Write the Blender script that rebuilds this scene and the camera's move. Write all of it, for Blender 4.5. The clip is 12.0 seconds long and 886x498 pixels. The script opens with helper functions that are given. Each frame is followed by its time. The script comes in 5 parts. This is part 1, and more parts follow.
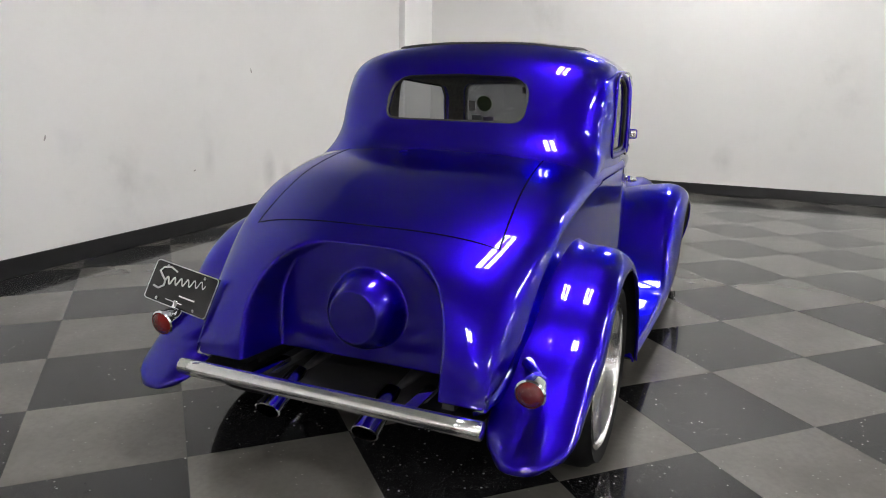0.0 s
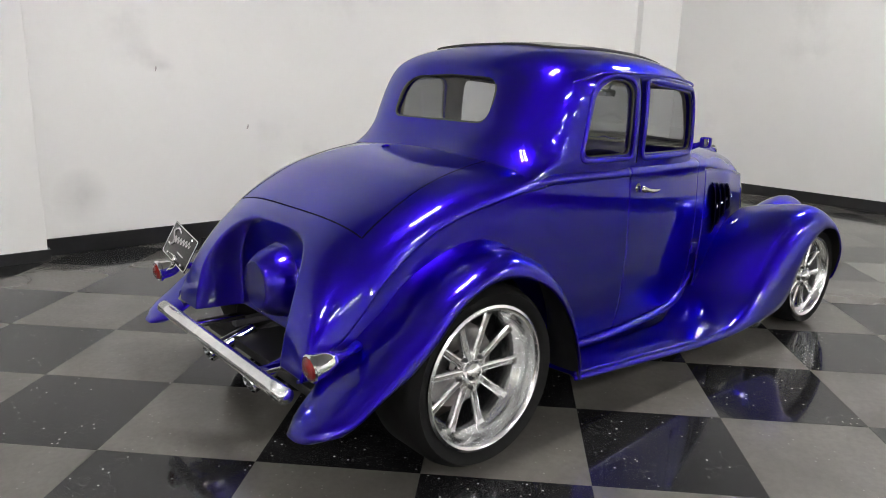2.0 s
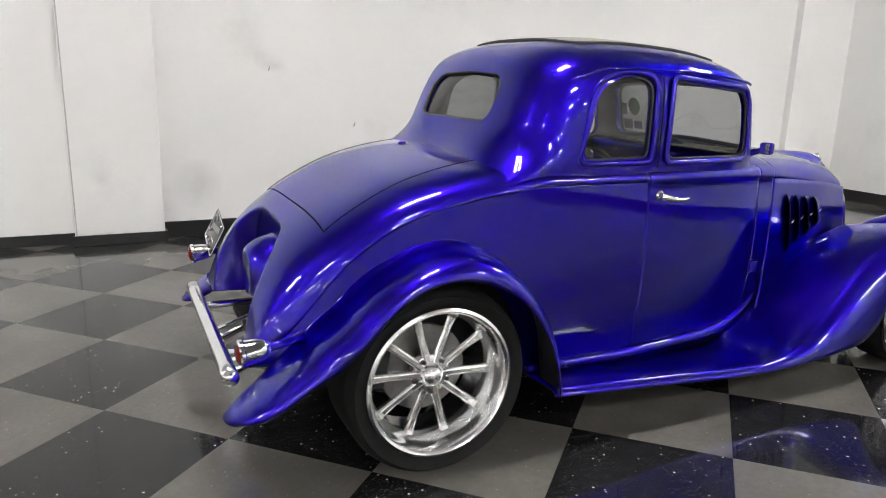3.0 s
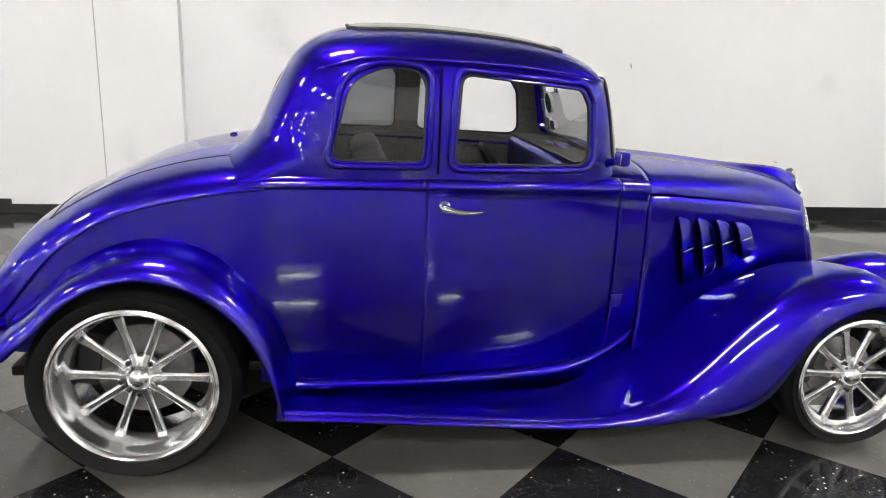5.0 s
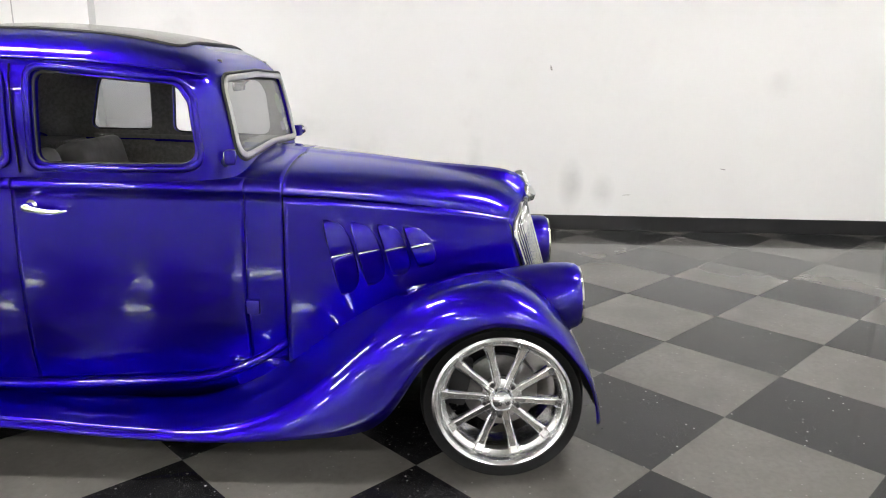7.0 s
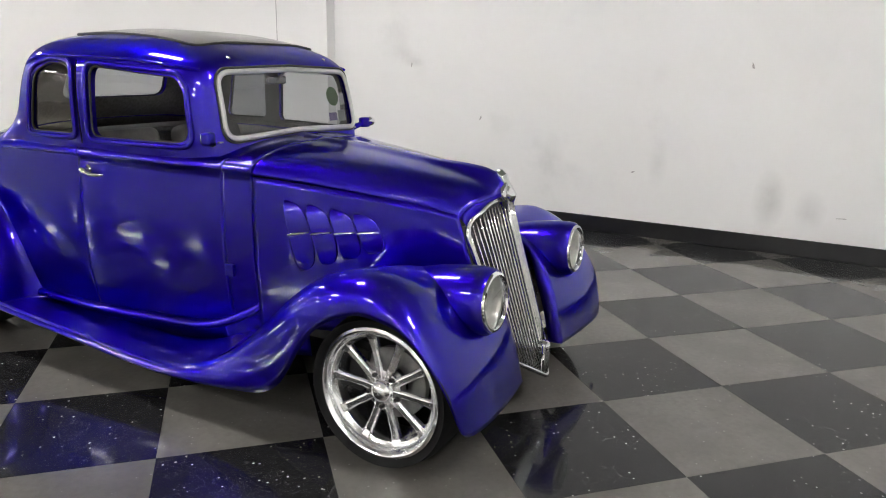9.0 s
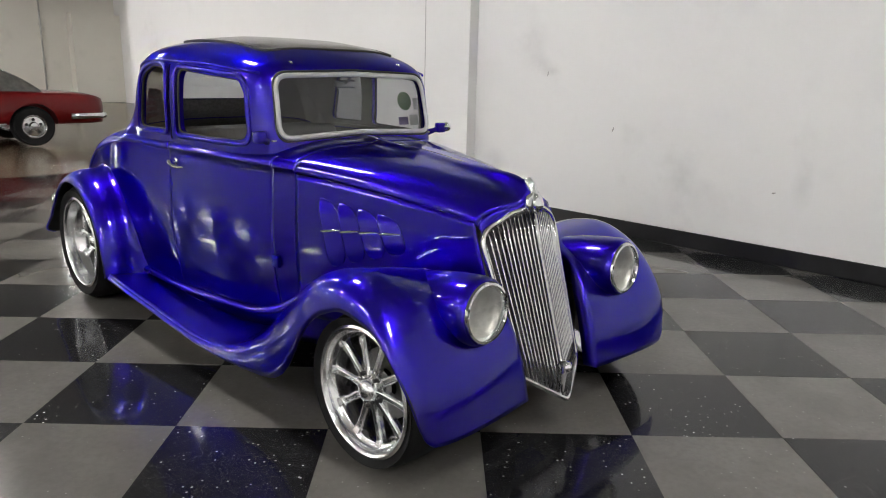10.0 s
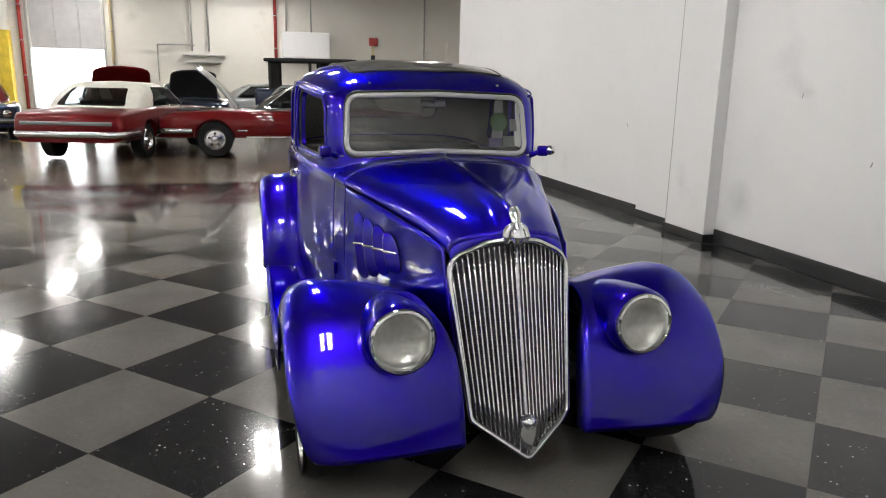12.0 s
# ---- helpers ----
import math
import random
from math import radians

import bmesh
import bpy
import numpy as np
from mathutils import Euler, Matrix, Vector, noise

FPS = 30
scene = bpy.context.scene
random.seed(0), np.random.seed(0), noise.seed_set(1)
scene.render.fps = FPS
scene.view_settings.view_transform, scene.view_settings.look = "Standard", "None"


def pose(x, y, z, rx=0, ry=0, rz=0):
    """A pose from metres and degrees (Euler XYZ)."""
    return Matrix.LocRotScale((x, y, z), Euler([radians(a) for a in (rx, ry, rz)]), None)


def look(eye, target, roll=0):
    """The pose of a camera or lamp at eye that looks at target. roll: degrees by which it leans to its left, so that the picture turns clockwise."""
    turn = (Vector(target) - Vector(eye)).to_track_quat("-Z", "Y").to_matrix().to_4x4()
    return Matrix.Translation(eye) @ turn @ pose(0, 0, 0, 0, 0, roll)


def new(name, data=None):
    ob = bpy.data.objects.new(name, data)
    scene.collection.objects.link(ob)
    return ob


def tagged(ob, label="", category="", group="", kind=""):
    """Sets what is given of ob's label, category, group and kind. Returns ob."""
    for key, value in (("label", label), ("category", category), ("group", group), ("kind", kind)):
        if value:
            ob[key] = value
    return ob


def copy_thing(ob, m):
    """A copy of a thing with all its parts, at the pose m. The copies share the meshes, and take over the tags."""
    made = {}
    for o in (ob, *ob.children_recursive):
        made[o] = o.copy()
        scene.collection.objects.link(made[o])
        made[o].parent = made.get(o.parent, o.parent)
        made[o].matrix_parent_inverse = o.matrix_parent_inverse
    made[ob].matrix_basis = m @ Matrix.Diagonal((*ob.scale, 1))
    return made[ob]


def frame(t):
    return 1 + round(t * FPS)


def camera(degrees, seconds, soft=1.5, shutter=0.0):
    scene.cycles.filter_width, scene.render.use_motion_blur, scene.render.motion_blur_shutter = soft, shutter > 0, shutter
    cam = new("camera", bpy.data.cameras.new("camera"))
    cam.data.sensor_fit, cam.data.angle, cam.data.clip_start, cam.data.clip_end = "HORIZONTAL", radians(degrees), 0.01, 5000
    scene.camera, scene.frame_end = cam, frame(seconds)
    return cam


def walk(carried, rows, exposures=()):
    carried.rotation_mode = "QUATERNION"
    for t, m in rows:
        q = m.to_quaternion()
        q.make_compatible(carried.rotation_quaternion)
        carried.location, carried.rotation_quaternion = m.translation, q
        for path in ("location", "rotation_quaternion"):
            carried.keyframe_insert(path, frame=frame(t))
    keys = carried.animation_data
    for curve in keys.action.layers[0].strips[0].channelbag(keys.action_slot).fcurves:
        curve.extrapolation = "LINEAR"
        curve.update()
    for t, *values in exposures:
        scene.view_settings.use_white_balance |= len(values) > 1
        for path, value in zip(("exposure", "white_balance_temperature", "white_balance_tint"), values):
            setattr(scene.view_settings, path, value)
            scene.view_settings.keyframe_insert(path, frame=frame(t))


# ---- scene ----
from mathutils.bvhtree import BVHTree

cam = camera(63.9, 12.0, soft=1.0)
PATH = [
    (0, (-2.46, -1.192, 1.368), (-0.673, -0.42, 0.91), 1.1),
    (0.5, (-2.351, -1.567, 1.389), (-0.647, -0.629, 0.925), 1.6),
    (1, (-2.159, -1.926, 1.388), (-0.567, -0.811, 0.921), 1.5),
    (1.5, (-1.938, -2.244, 1.385), (-0.51, -0.924, 0.918), 1.5),
    (2, (-1.649, -2.483, 1.385), (-0.396, -0.995, 0.917), 1.5),
    (2.5, (-1.322, -2.685, 1.38), (-0.257, -1.057, 0.913), 1.5),
    (2.7, (-1.19, -2.757, 1.376), (-0.222, -1.07, 0.911), 1.5),
    (4.3, (0.054, -3.009, 1.413), (0.472, -1.119, 0.908), 2.0),
    (4.5, (0.22, -3.022, 1.41), (0.594, -1.122, 0.91), 2.1),
    (5, (0.656, -3.042, 1.431), (0.956, -1.133, 0.914), 2.4),
    (5.5, (1.112, -3.063, 1.447), (1.33, -1.144, 0.927), 1.8),
    (6, (1.617, -3.092, 1.411), (1.758, -1.156, 0.929), 0.7),
    (6.5, (2.046, -3.067, 1.415), (2.128, -1.128, 0.93), 1.0),
    (7, (2.466, -3.024, 1.413), (2.456, -1.086, 0.922), 1.1),
    (7.2, (2.647, -3.017, 1.416), (2.577, -1.08, 0.923), 1.1),
    (8.8, (3.832, -2.735, 1.422), (3.029, -0.976, 0.913), 1.1),
    (9, (3.956, -2.666, 1.419), (3.036, -0.964, 0.913), 1.0),
    (9.5, (4.247, -2.455, 1.401), (3.097, -0.894, 0.91), 1.1),
    (10, (4.503, -2.213, 1.4), (3.138, -0.833, 0.915), 1.3),
    (10.5, (4.706, -1.948, 1.404), (3.138, -0.799, 0.932), 1.5),
    (11, (4.881, -1.626, 1.407), (3.18, -0.682, 0.945), 1.3),
    (11.5, (5.038, -1.295, 1.414), (3.216, -0.605, 0.962), 1.1),
    (12, (5.147, -0.912, 1.418), (3.269, -0.389, 0.971), 1.2),
]
walk(cam, [(t, look(eye, target, roll)) for t, eye, target, roll in PATH], exposures=[(0.0, 0.85), (2.5, 1.0), (5.5, 1.32), (6.8, 1.38), (9.5, 0.94), (12.0, 0.76)])

# ---- light and exposure ----
world = bpy.data.worlds.new("hall_air")
scene.world = world
world.use_nodes = True
wbg = world.node_tree.nodes["Background"]
wbg.inputs["Color"].default_value = (0.9, 0.95, 1.0, 1)
wbg.inputs["Strength"].default_value = 0.0
TUBE_POWER = 56.0
CEIL = 5.15


# ---- materials ----
def mat_new(name):
    m = bpy.data.materials.new(name)
    m.use_nodes = True
    nt = m.node_tree
    return m, nt, nt.nodes["Principled BSDF"]


def setin(b, **kw):
    for k, v in kw.items():
        key = k.replace("_", " ")
        if isinstance(v, tuple) and len(v) == 3:
            v = (*v, 1)
        b.inputs[key].default_value = v


def noise_node(nt, scale, detail=4, rough=0.6, coord="Object"):
    tc = nt.nodes.new("ShaderNodeTexCoord")
    n = nt.nodes.new("ShaderNodeTexNoise")
    n.inputs["Scale"].default_value = scale
    n.inputs["Detail"].default_value = detail
    n.inputs["Roughness"].default_value = rough
    nt.links.new(tc.outputs[coord], n.inputs["Vector"])
    return n


def ramp(nt, src, a, b, lo=0.35, hi=0.65):
    r = nt.nodes.new("ShaderNodeValToRGB")
    r.color_ramp.elements[0].position, r.color_ramp.elements[1].position = lo, hi
    r.color_ramp.elements[0].color = (*a, 1) if len(a) == 3 else a
    r.color_ramp.elements[1].color = (*b, 1) if len(b) == 3 else b
    nt.links.new(src, r.inputs["Fac"])
    return r


def mixc(nt, fac, a, b, kind="MIX"):
    m = nt.nodes.new("ShaderNodeMix")
    m.data_type, m.blend_type = "RGBA", kind
    for sock, v in ((m.inputs[0], fac), (m.inputs[6], a), (m.inputs[7], b)):
        if hasattr(v, "links"):
            nt.links.new(v, sock)
        else:
            sock.default_value = v if not isinstance(v, tuple) or len(v) == 4 else (*v, 1)
    return m.outputs[2]


def bumped(nt, b, height, strength=0.2, dist=0.002):
    n = nt.nodes.new("ShaderNodeBump")
    n.inputs["Strength"].default_value = strength
    n.inputs["Distance"].default_value = dist
    nt.links.new(height, n.inputs["Height"])
    nt.links.new(n.outputs["Normal"], b.inputs["Normal"])


def simple(name, col, rough=0.5, metal=0.0, vary=0.12, scale=6.0, bump=0.0, bscale=120.0, **kw):
    m, nt, b = mat_new(name)
    n = noise_node(nt, scale)
    dark = tuple(c * (1 - vary) for c in col)
    lite = tuple(min(1, c * (1 + vary)) for c in col)
    r = ramp(nt, n.outputs["Fac"], dark, lite)
    nt.links.new(r.outputs["Color"], b.inputs["Base Color"])
    setin(b, Roughness=rough, Metallic=metal, **kw)
    if bump:
        n2 = noise_node(nt, bscale, 3)
        bumped(nt, b, n2.outputs["Fac"], bump)
    return m


def paint(name, col, flake, rough=0.28, metal=0.75, coat=1.0):
    """Metallic paint under clear coat, with fine flakes."""
    m, nt, b = mat_new(name)
    f = noise_node(nt, 900.0, 2, 0.7)
    big = noise_node(nt, 1.6, 3)
    c = mixc(nt, ramp(nt, f.outputs["Fac"], (0, 0, 0), (1, 1, 1), 0.4, 0.75).outputs["Color"], col, flake)
    c = mixc(nt, ramp(nt, big.outputs["Fac"], (0, 0, 0), (0.12, 0.12, 0.12)).outputs["Color"], c, flake)
    nt.links.new(c, b.inputs["Base Color"])
    setin(b, Roughness=rough, Metallic=metal)
    top = max(flake)
    setin(b, Specular_Tint=tuple(0.08 + 0.72 * v / top for v in flake))
    setin(b, Coat_Weight=coat, Coat_Roughness=0.006, Coat_IOR=1.5)
    o = noise_node(nt, 35.0, 2)
    bumped(nt, b, o.outputs["Fac"], 0.006, 0.002)
    return m


M_BLUE = paint("violet_blue_metallic_paint", (0.0078, 0.0008, 0.235), (0.024, 0.0028, 0.60), 0.35, 1.0)
M_CHROME = simple("chrome", (0.82, 0.83, 0.85), 0.06, 1.0, 0.04, 20)
M_ALU = simple("polished_aluminium", (0.90, 0.91, 0.92), 0.20, 1.0, 0.06, 30, 0.01, 300)
M_SATIN = simple("satin_aluminium", (0.62, 0.63, 0.64), 0.32, 1.0, 0.08, 30)
M_TYRE = simple("tyre_rubber", (0.007, 0.007, 0.0075), 0.7, 0, 0.25, 14, 0.15, 200, Specular_IOR_Level=0.25)
M_BLACK = simple("black_undercoat", (0.012, 0.012, 0.013), 0.7, 0, 0.3, 9)
# near-black without gloss: dark shut lines, and the shade painted into the louvre mouths
M_SEAM_SHADE = simple("dark_shutline_and_louvre_shade", (0.004, 0.003, 0.012), 0.9, 0, 0.1, Specular_IOR_Level=0.0)
M_RUBBER = simple("black_rubber", (0.02, 0.02, 0.021), 0.5, 0, 0.2, 20)
M_CLOTH = simple("grey_tweed_trim", (0.25, 0.245, 0.235), 0.9, 0, 0.2, 60, 0.4, 400)
M_LEATHER = simple("grey_leather", (0.28, 0.27, 0.26), 0.45, 0, 0.12, 15, 0.2, 250)
M_VINYL = simple("grey_black_vinyl_top", (0.10, 0.10, 0.092), 0.12, 0, 0.2, 12, 0.08, 380)
M_BARS = simple("dulled_chrome_bars", (0.62, 0.625, 0.63), 0.16, 1.0, 0.12, 60)
M_ROTOR = simple("brake_steel", (0.26, 0.255, 0.25), 0.35, 1.0, 0.1, 40)
M_STEEL = simple("frame_steel", (0.10, 0.10, 0.11), 0.5, 0.6, 0.3, 10)


def glass_mat(name, tint, alpha_mix=0.0, rough=0.0):
    m, nt, b = mat_new(name)
    out = nt.nodes["Material Output"]
    tr = nt.nodes.new("ShaderNodeBsdfTransparent")
    tr.inputs["Color"].default_value = (*tint, 1)
    gl = nt.nodes.new("ShaderNodeBsdfGlossy")
    gl.inputs["Roughness"].default_value = rough
    gl.inputs["Color"].default_value = (1, 1, 1, 1)
    lw = nt.nodes.new("ShaderNodeLayerWeight")
    lw.inputs["Blend"].default_value = 0.5
    pw = nt.nodes.new("ShaderNodeMath")
    pw.operation = "POWER"
    pw.inputs[1].default_value = 5.0
    nt.links.new(lw.outputs["Facing"], pw.inputs[0])
    ad = nt.nodes.new("ShaderNodeMath")
    ad.operation = "MULTIPLY_ADD"
    ad.inputs[1].default_value, ad.inputs[2].default_value = 0.92, 0.07
    nt.links.new(pw.outputs[0], ad.inputs[0])
    mx = nt.nodes.new("ShaderNodeMixShader")
    nt.links.new(ad.outputs[0], mx.inputs["Fac"])
    nt.links.new(tr.outputs["BSDF"], mx.inputs[1])
    nt.links.new(gl.outputs["BSDF"], mx.inputs[2])
    nt.links.new(mx.outputs["Shader"], out.inputs["Surface"])
    return m


M_GLASS = glass_mat("grey_tinted_glass", (0.42, 0.43, 0.44))
M_LENS = glass_mat("headlamp_glass", (0.9, 0.91, 0.9), rough=0.10)
M_REFL = simple("headlamp_reflector", (0.62, 0.61, 0.58), 0.36, 0.9, 0.10, 40)
M_FRAME = simple("pale_grey_frame_paint", (0.50, 0.50, 0.49), 0.35, 0.2, 0.06, 20)
M_REDLENS, _nt, _b = mat_new("red_tail_lens")
setin(_b, Base_Color=(0.17, 0.004, 0.003), Roughness=0.10, Coat_Weight=0.6)
_v = _nt.nodes.new("ShaderNodeTexVoronoi")
_v.inputs["Scale"].default_value = 90
bumped(_nt, _b, _v.outputs["Distance"], 0.5, 0.003)


def wall_mat(name, base, stain, scuffs=()):
    """Painted wall; scuffs: rubbed places (x, z, half width, half height, strength)."""
    m, nt, b = mat_new(name)
    big = noise_node(nt, 0.55, 5)
    fine = noise_node(nt, 7.0, 6, 0.7)
    c = mixc(nt, ramp(nt, big.outputs["Fac"], (0, 0, 0), (0.35, 0.35, 0.35), 0.45, 0.8).outputs["Color"], base, stain)
    c = mixc(nt, ramp(nt, fine.outputs["Fac"], (0, 0, 0), (0.2, 0.2, 0.2), 0.55, 0.85).outputs["Color"], c, stain)
    rub = noise_node(nt, 0.9, 3, 0.5)
    rub2 = noise_node(nt, 2.6, 5, 0.6)
    gate = mixc(nt, 1.0, ramp(nt, rub.outputs["Fac"], (0, 0, 0), (1, 1, 1), 0.60, 0.74).outputs["Color"], ramp(nt, rub2.outputs["Fac"], (0, 0, 0), (0.55, 0.55, 0.55), 0.42, 0.72).outputs["Color"], "MULTIPLY")
    c = mixc(nt, gate, c, tuple(v * 0.55 for v in base))
    if scuffs:
        tc = nt.nodes.new("ShaderNodeTexCoord")
    for x, z, w, h, k in scuffs:
        mp = nt.nodes.new("ShaderNodeMapping")
        mp.inputs["Location"].default_value = (-x / w, 0, -z / h)
        mp.inputs["Scale"].default_value = (1 / w, 0, 1 / h)
        nt.links.new(tc.outputs["Object"], mp.inputs["Vector"])
        ball = nt.nodes.new("ShaderNodeTexGradient")
        ball.gradient_type = "SPHERICAL"
        nt.links.new(mp.outputs["Vector"], ball.inputs["Vector"])
        spot = mixc(nt, 1.0, ramp(nt, ball.outputs["Fac"], (0, 0, 0), (k, k, k), 0.0, 0.8).outputs["Color"], ramp(nt, rub2.outputs["Fac"], (0.35, 0.35, 0.35), (1, 1, 1), 0.35, 0.65).outputs["Color"], "MULTIPLY")
        c = mixc(nt, spot, c, tuple(v * 0.45 for v in base))
    nt.links.new(c, b.inputs["Base Color"])
    setin(b, Roughness=0.55)
    f2 = noise_node(nt, 60, 4)
    bumped(nt, b, f2.outputs["Fac"], 0.06, 0.004)
    return m


SCUFFS = ((3.58, 0.42, 0.13, 0.26, 0.5), (3.88, 0.36, 0.12, 0.18, 0.35), (-0.32, 0.43, 0.22, 0.24, 0.4), (2.70, 0.63, 0.09, 0.22, 0.25), (0.32, 1.42, 0.14, 0.05, 0.25))
M_WALL = wall_mat("white_painted_wall", (0.80, 0.797, 0.792), (0.68, 0.675, 0.665), SCUFFS)
M_SKIRT = simple("black_rubber_skirting", (0.012, 0.012, 0.013), 0.35, 0, 0.2, 8)
M_CEIL = simple("grey_roof_deck", (0.34, 0.34, 0.33), 0.8, 0, 0.06, 3)


def tile_mat(name, base, fleck, fleck_at, stain, rough):
    m, nt, b = mat_new(name)
    tc = nt.nodes.new("ShaderNodeTexCoord")
    info = nt.nodes.new("ShaderNodeObjectInfo")
    off = nt.nodes.new("ShaderNodeVectorMath")
    off.operation = "MULTIPLY_ADD"
    nt.links.new(info.outputs["Random"], off.inputs[0])
    off.inputs[1].default_value = (37.0, 91.0, 13.0)
    nt.links.new(tc.outputs["Object"], off.inputs[2])

    def nz(kind, scale):
        n = nt.nodes.new(kind)
        n.inputs["Scale"].default_value = scale
        nt.links.new(off.outputs[0], n.inputs["Vector"])
        return n
    big, mid = nz("ShaderNodeTexNoise", 3.0), nz("ShaderNodeTexNoise", 42.0)
    mid.inputs["Detail"].default_value = 6
    spots = nz("ShaderNodeTexVoronoi", 26.0)
    spots.inputs["Randomness"].default_value = 1.0
    gate = nz("ShaderNodeTexNoise", 5.0)
    c = mixc(nt, ramp(nt, big.outputs["Fac"], (0, 0, 0), (0.5, 0.5, 0.5)).outputs["Color"], base, stain)
    c = mixc(nt, ramp(nt, mid.outputs["Fac"], (0, 0, 0), (0.35, 0.35, 0.35), 0.4, 0.7).outputs["Color"], c, stain)
    small = ramp(nt, spots.outputs["Distance"], (1, 1, 1), (0, 0, 0), fleck_at * 0.6, fleck_at)
    g2 = ramp(nt, gate.outputs["Fac"], (0, 0, 0), (1, 1, 1), 0.40, 0.55)
    fl = mixc(nt, 1.0, small.outputs["Color"], g2.outputs["Color"], "MULTIPLY")
    c = mixc(nt, fl, c, fleck)
    fine = nz("ShaderNodeTexVoronoi", 95.0)
    dust = ramp(nt, fine.outputs["Distance"], (0.28, 0.28, 0.28), (0, 0, 0), fleck_at * 0.6, fleck_at * 1.1)
    c = mixc(nt, dust.outputs["Color"], c, fleck)
    scr = nz("ShaderNodeTexNoise", 14.0)
    scr.inputs["Distortion"].default_value = 2.5
    line = ramp(nt, scr.outputs["Fac"], (0, 0, 0), (0.14, 0.14, 0.14), 0.494, 0.5)
    line.color_ramp.elements.new(0.506).color = (0, 0, 0, 1)
    c = mixc(nt, mixc(nt, 1.0, line.outputs["Color"], g2.outputs["Color"], "MULTIPLY"), c, fleck)
    nt.links.new(c, b.inputs["Base Color"])
    rr = ramp(nt, mid.outputs["Fac"], (rough * 0.7,) * 3, (rough * 1.5,) * 3)
    nt.links.new(rr.outputs["Color"], b.inputs["Roughness"])
    setin(b, Coat_Weight=0.34, Coat_Roughness=0.045, Specular_IOR_Level=0.12)
    wav = nz("ShaderNodeTexNoise", 9.0)
    hh = mixc(nt, 0.16, wav.outputs["Fac"], mid.outputs["Fac"])
    bumped(nt, b, hh, 0.085, 0.004)
    return m


M_TDARK = tile_mat("charcoal_vinyl_tile", (0.010, 0.010, 0.0112), (0.42, 0.42, 0.40), 0.13, (0.019, 0.0187, 0.020), 0.13)
M_TLIGHT = tile_mat("grey_vinyl_tile", (0.135, 0.129, 0.118), (0.22, 0.21, 0.20), 0.11, (0.090, 0.085, 0.078), 0.14)
M_TRED = tile_mat("maroon_vinyl_tile", (0.040, 0.011, 0.010), (0.2, 0.13, 0.12), 0.06, (0.025, 0.011, 0.011), 0.16)
M_GROUT = simple("tile_joint", (0.03, 0.03, 0.03), 0.6)
M_CONC = simple("sealed_tan_concrete", (0.105, 0.079, 0.052), 0.22, 0, 0.3, 0.8, 0.05, 6)

M_TUBE, _nt, _b = mat_new("fluorescent_tube")
setin(_b, Base_Color=(1, 1, 1), Emission_Color=(1.0, 0.978, 0.95), Emission_Strength=TUBE_POWER)
M_DAY, _nt, _b = mat_new("daylight_outside")
setin(_b, Base_Color=(1, 1, 1), Emission_Color=(0.95, 0.98, 1.0), Emission_Strength=9.0)

# ---- mesh helpers ----
def part(name, bm, material, parent, label="", smooth=True, category=""):
    me = bpy.data.meshes.new(name)
    if smooth:
        for e in bm.edges:
            if len(e.link_faces) == 2 and e.calc_face_angle(0) > 0.75:
                e.smooth = False
    bm.to_mesh(me)
    bm.free()
    for p in me.polygons:
        p.use_smooth = smooth
    mats = material if isinstance(material, (list, tuple)) else [material]
    for m in mats:
        me.materials.append(m)
    ob = new(name, me)
    if parent is not None:
        ob.parent = parent
    if label:
        tagged(ob, label)
    return ob


def empty(name, label, category, group="", kind="", at=(0, 0, 0)):
    e = new(name)
    e.location = at
    e.empty_display_size = 0.2
    return tagged(e, label, category, group, kind)


def bm_box(x0, x1, y0, y1, z0, z1, bev=0.0, seg=2):
    bm = bmesh.new()
    bmesh.ops.create_cube(bm, size=1)
    for v in bm.verts:
        v.co = Vector(((x0 + x1) / 2 + v.co.x * (x1 - x0), (y0 + y1) / 2 + v.co.y * (y1 - y0), (z0 + z1) / 2 + v.co.z * (z1 - z0)))
    if bev:
        bmesh.ops.bevel(bm, geom=bm.edges[:], offset=bev, segments=seg, profile=0.6, affect="EDGES")
    return bm


def bm_grid(P, closed_u=False, closed_v=False, flip=False, bm=None, mat=0):
    """A quad grid over P[i][j] (numpy array n x m x 3)."""
    bm = bm or bmesh.new()
    n, m = P.shape[:2]
    V = [[bm.verts.new(P[i, j]) for j in range(m)] for i in range(n)]
    for i in range(n if closed_u else n - 1):
        for j in range(m if closed_v else m - 1):
            q = [V[i][j], V[(i + 1) % n][j], V[(i + 1) % n][(j + 1) % m], V[i][(j + 1) % m]]
            if flip:
                q.reverse()
            try:
                bm.faces.new(q).material_index = mat
            except ValueError:
                pass
    return bm


def clean(bm, d=1e-5):
    bmesh.ops.remove_doubles(bm, verts=bm.verts[:], dist=d)
    return bm


def grid_normals(P):
    du = np.gradient(P, axis=0)
    dv = np.gradient(P, axis=1)
    n = np.cross(du, dv)
    return n / np.maximum(np.linalg.norm(n, axis=2, keepdims=True), 1e-9)


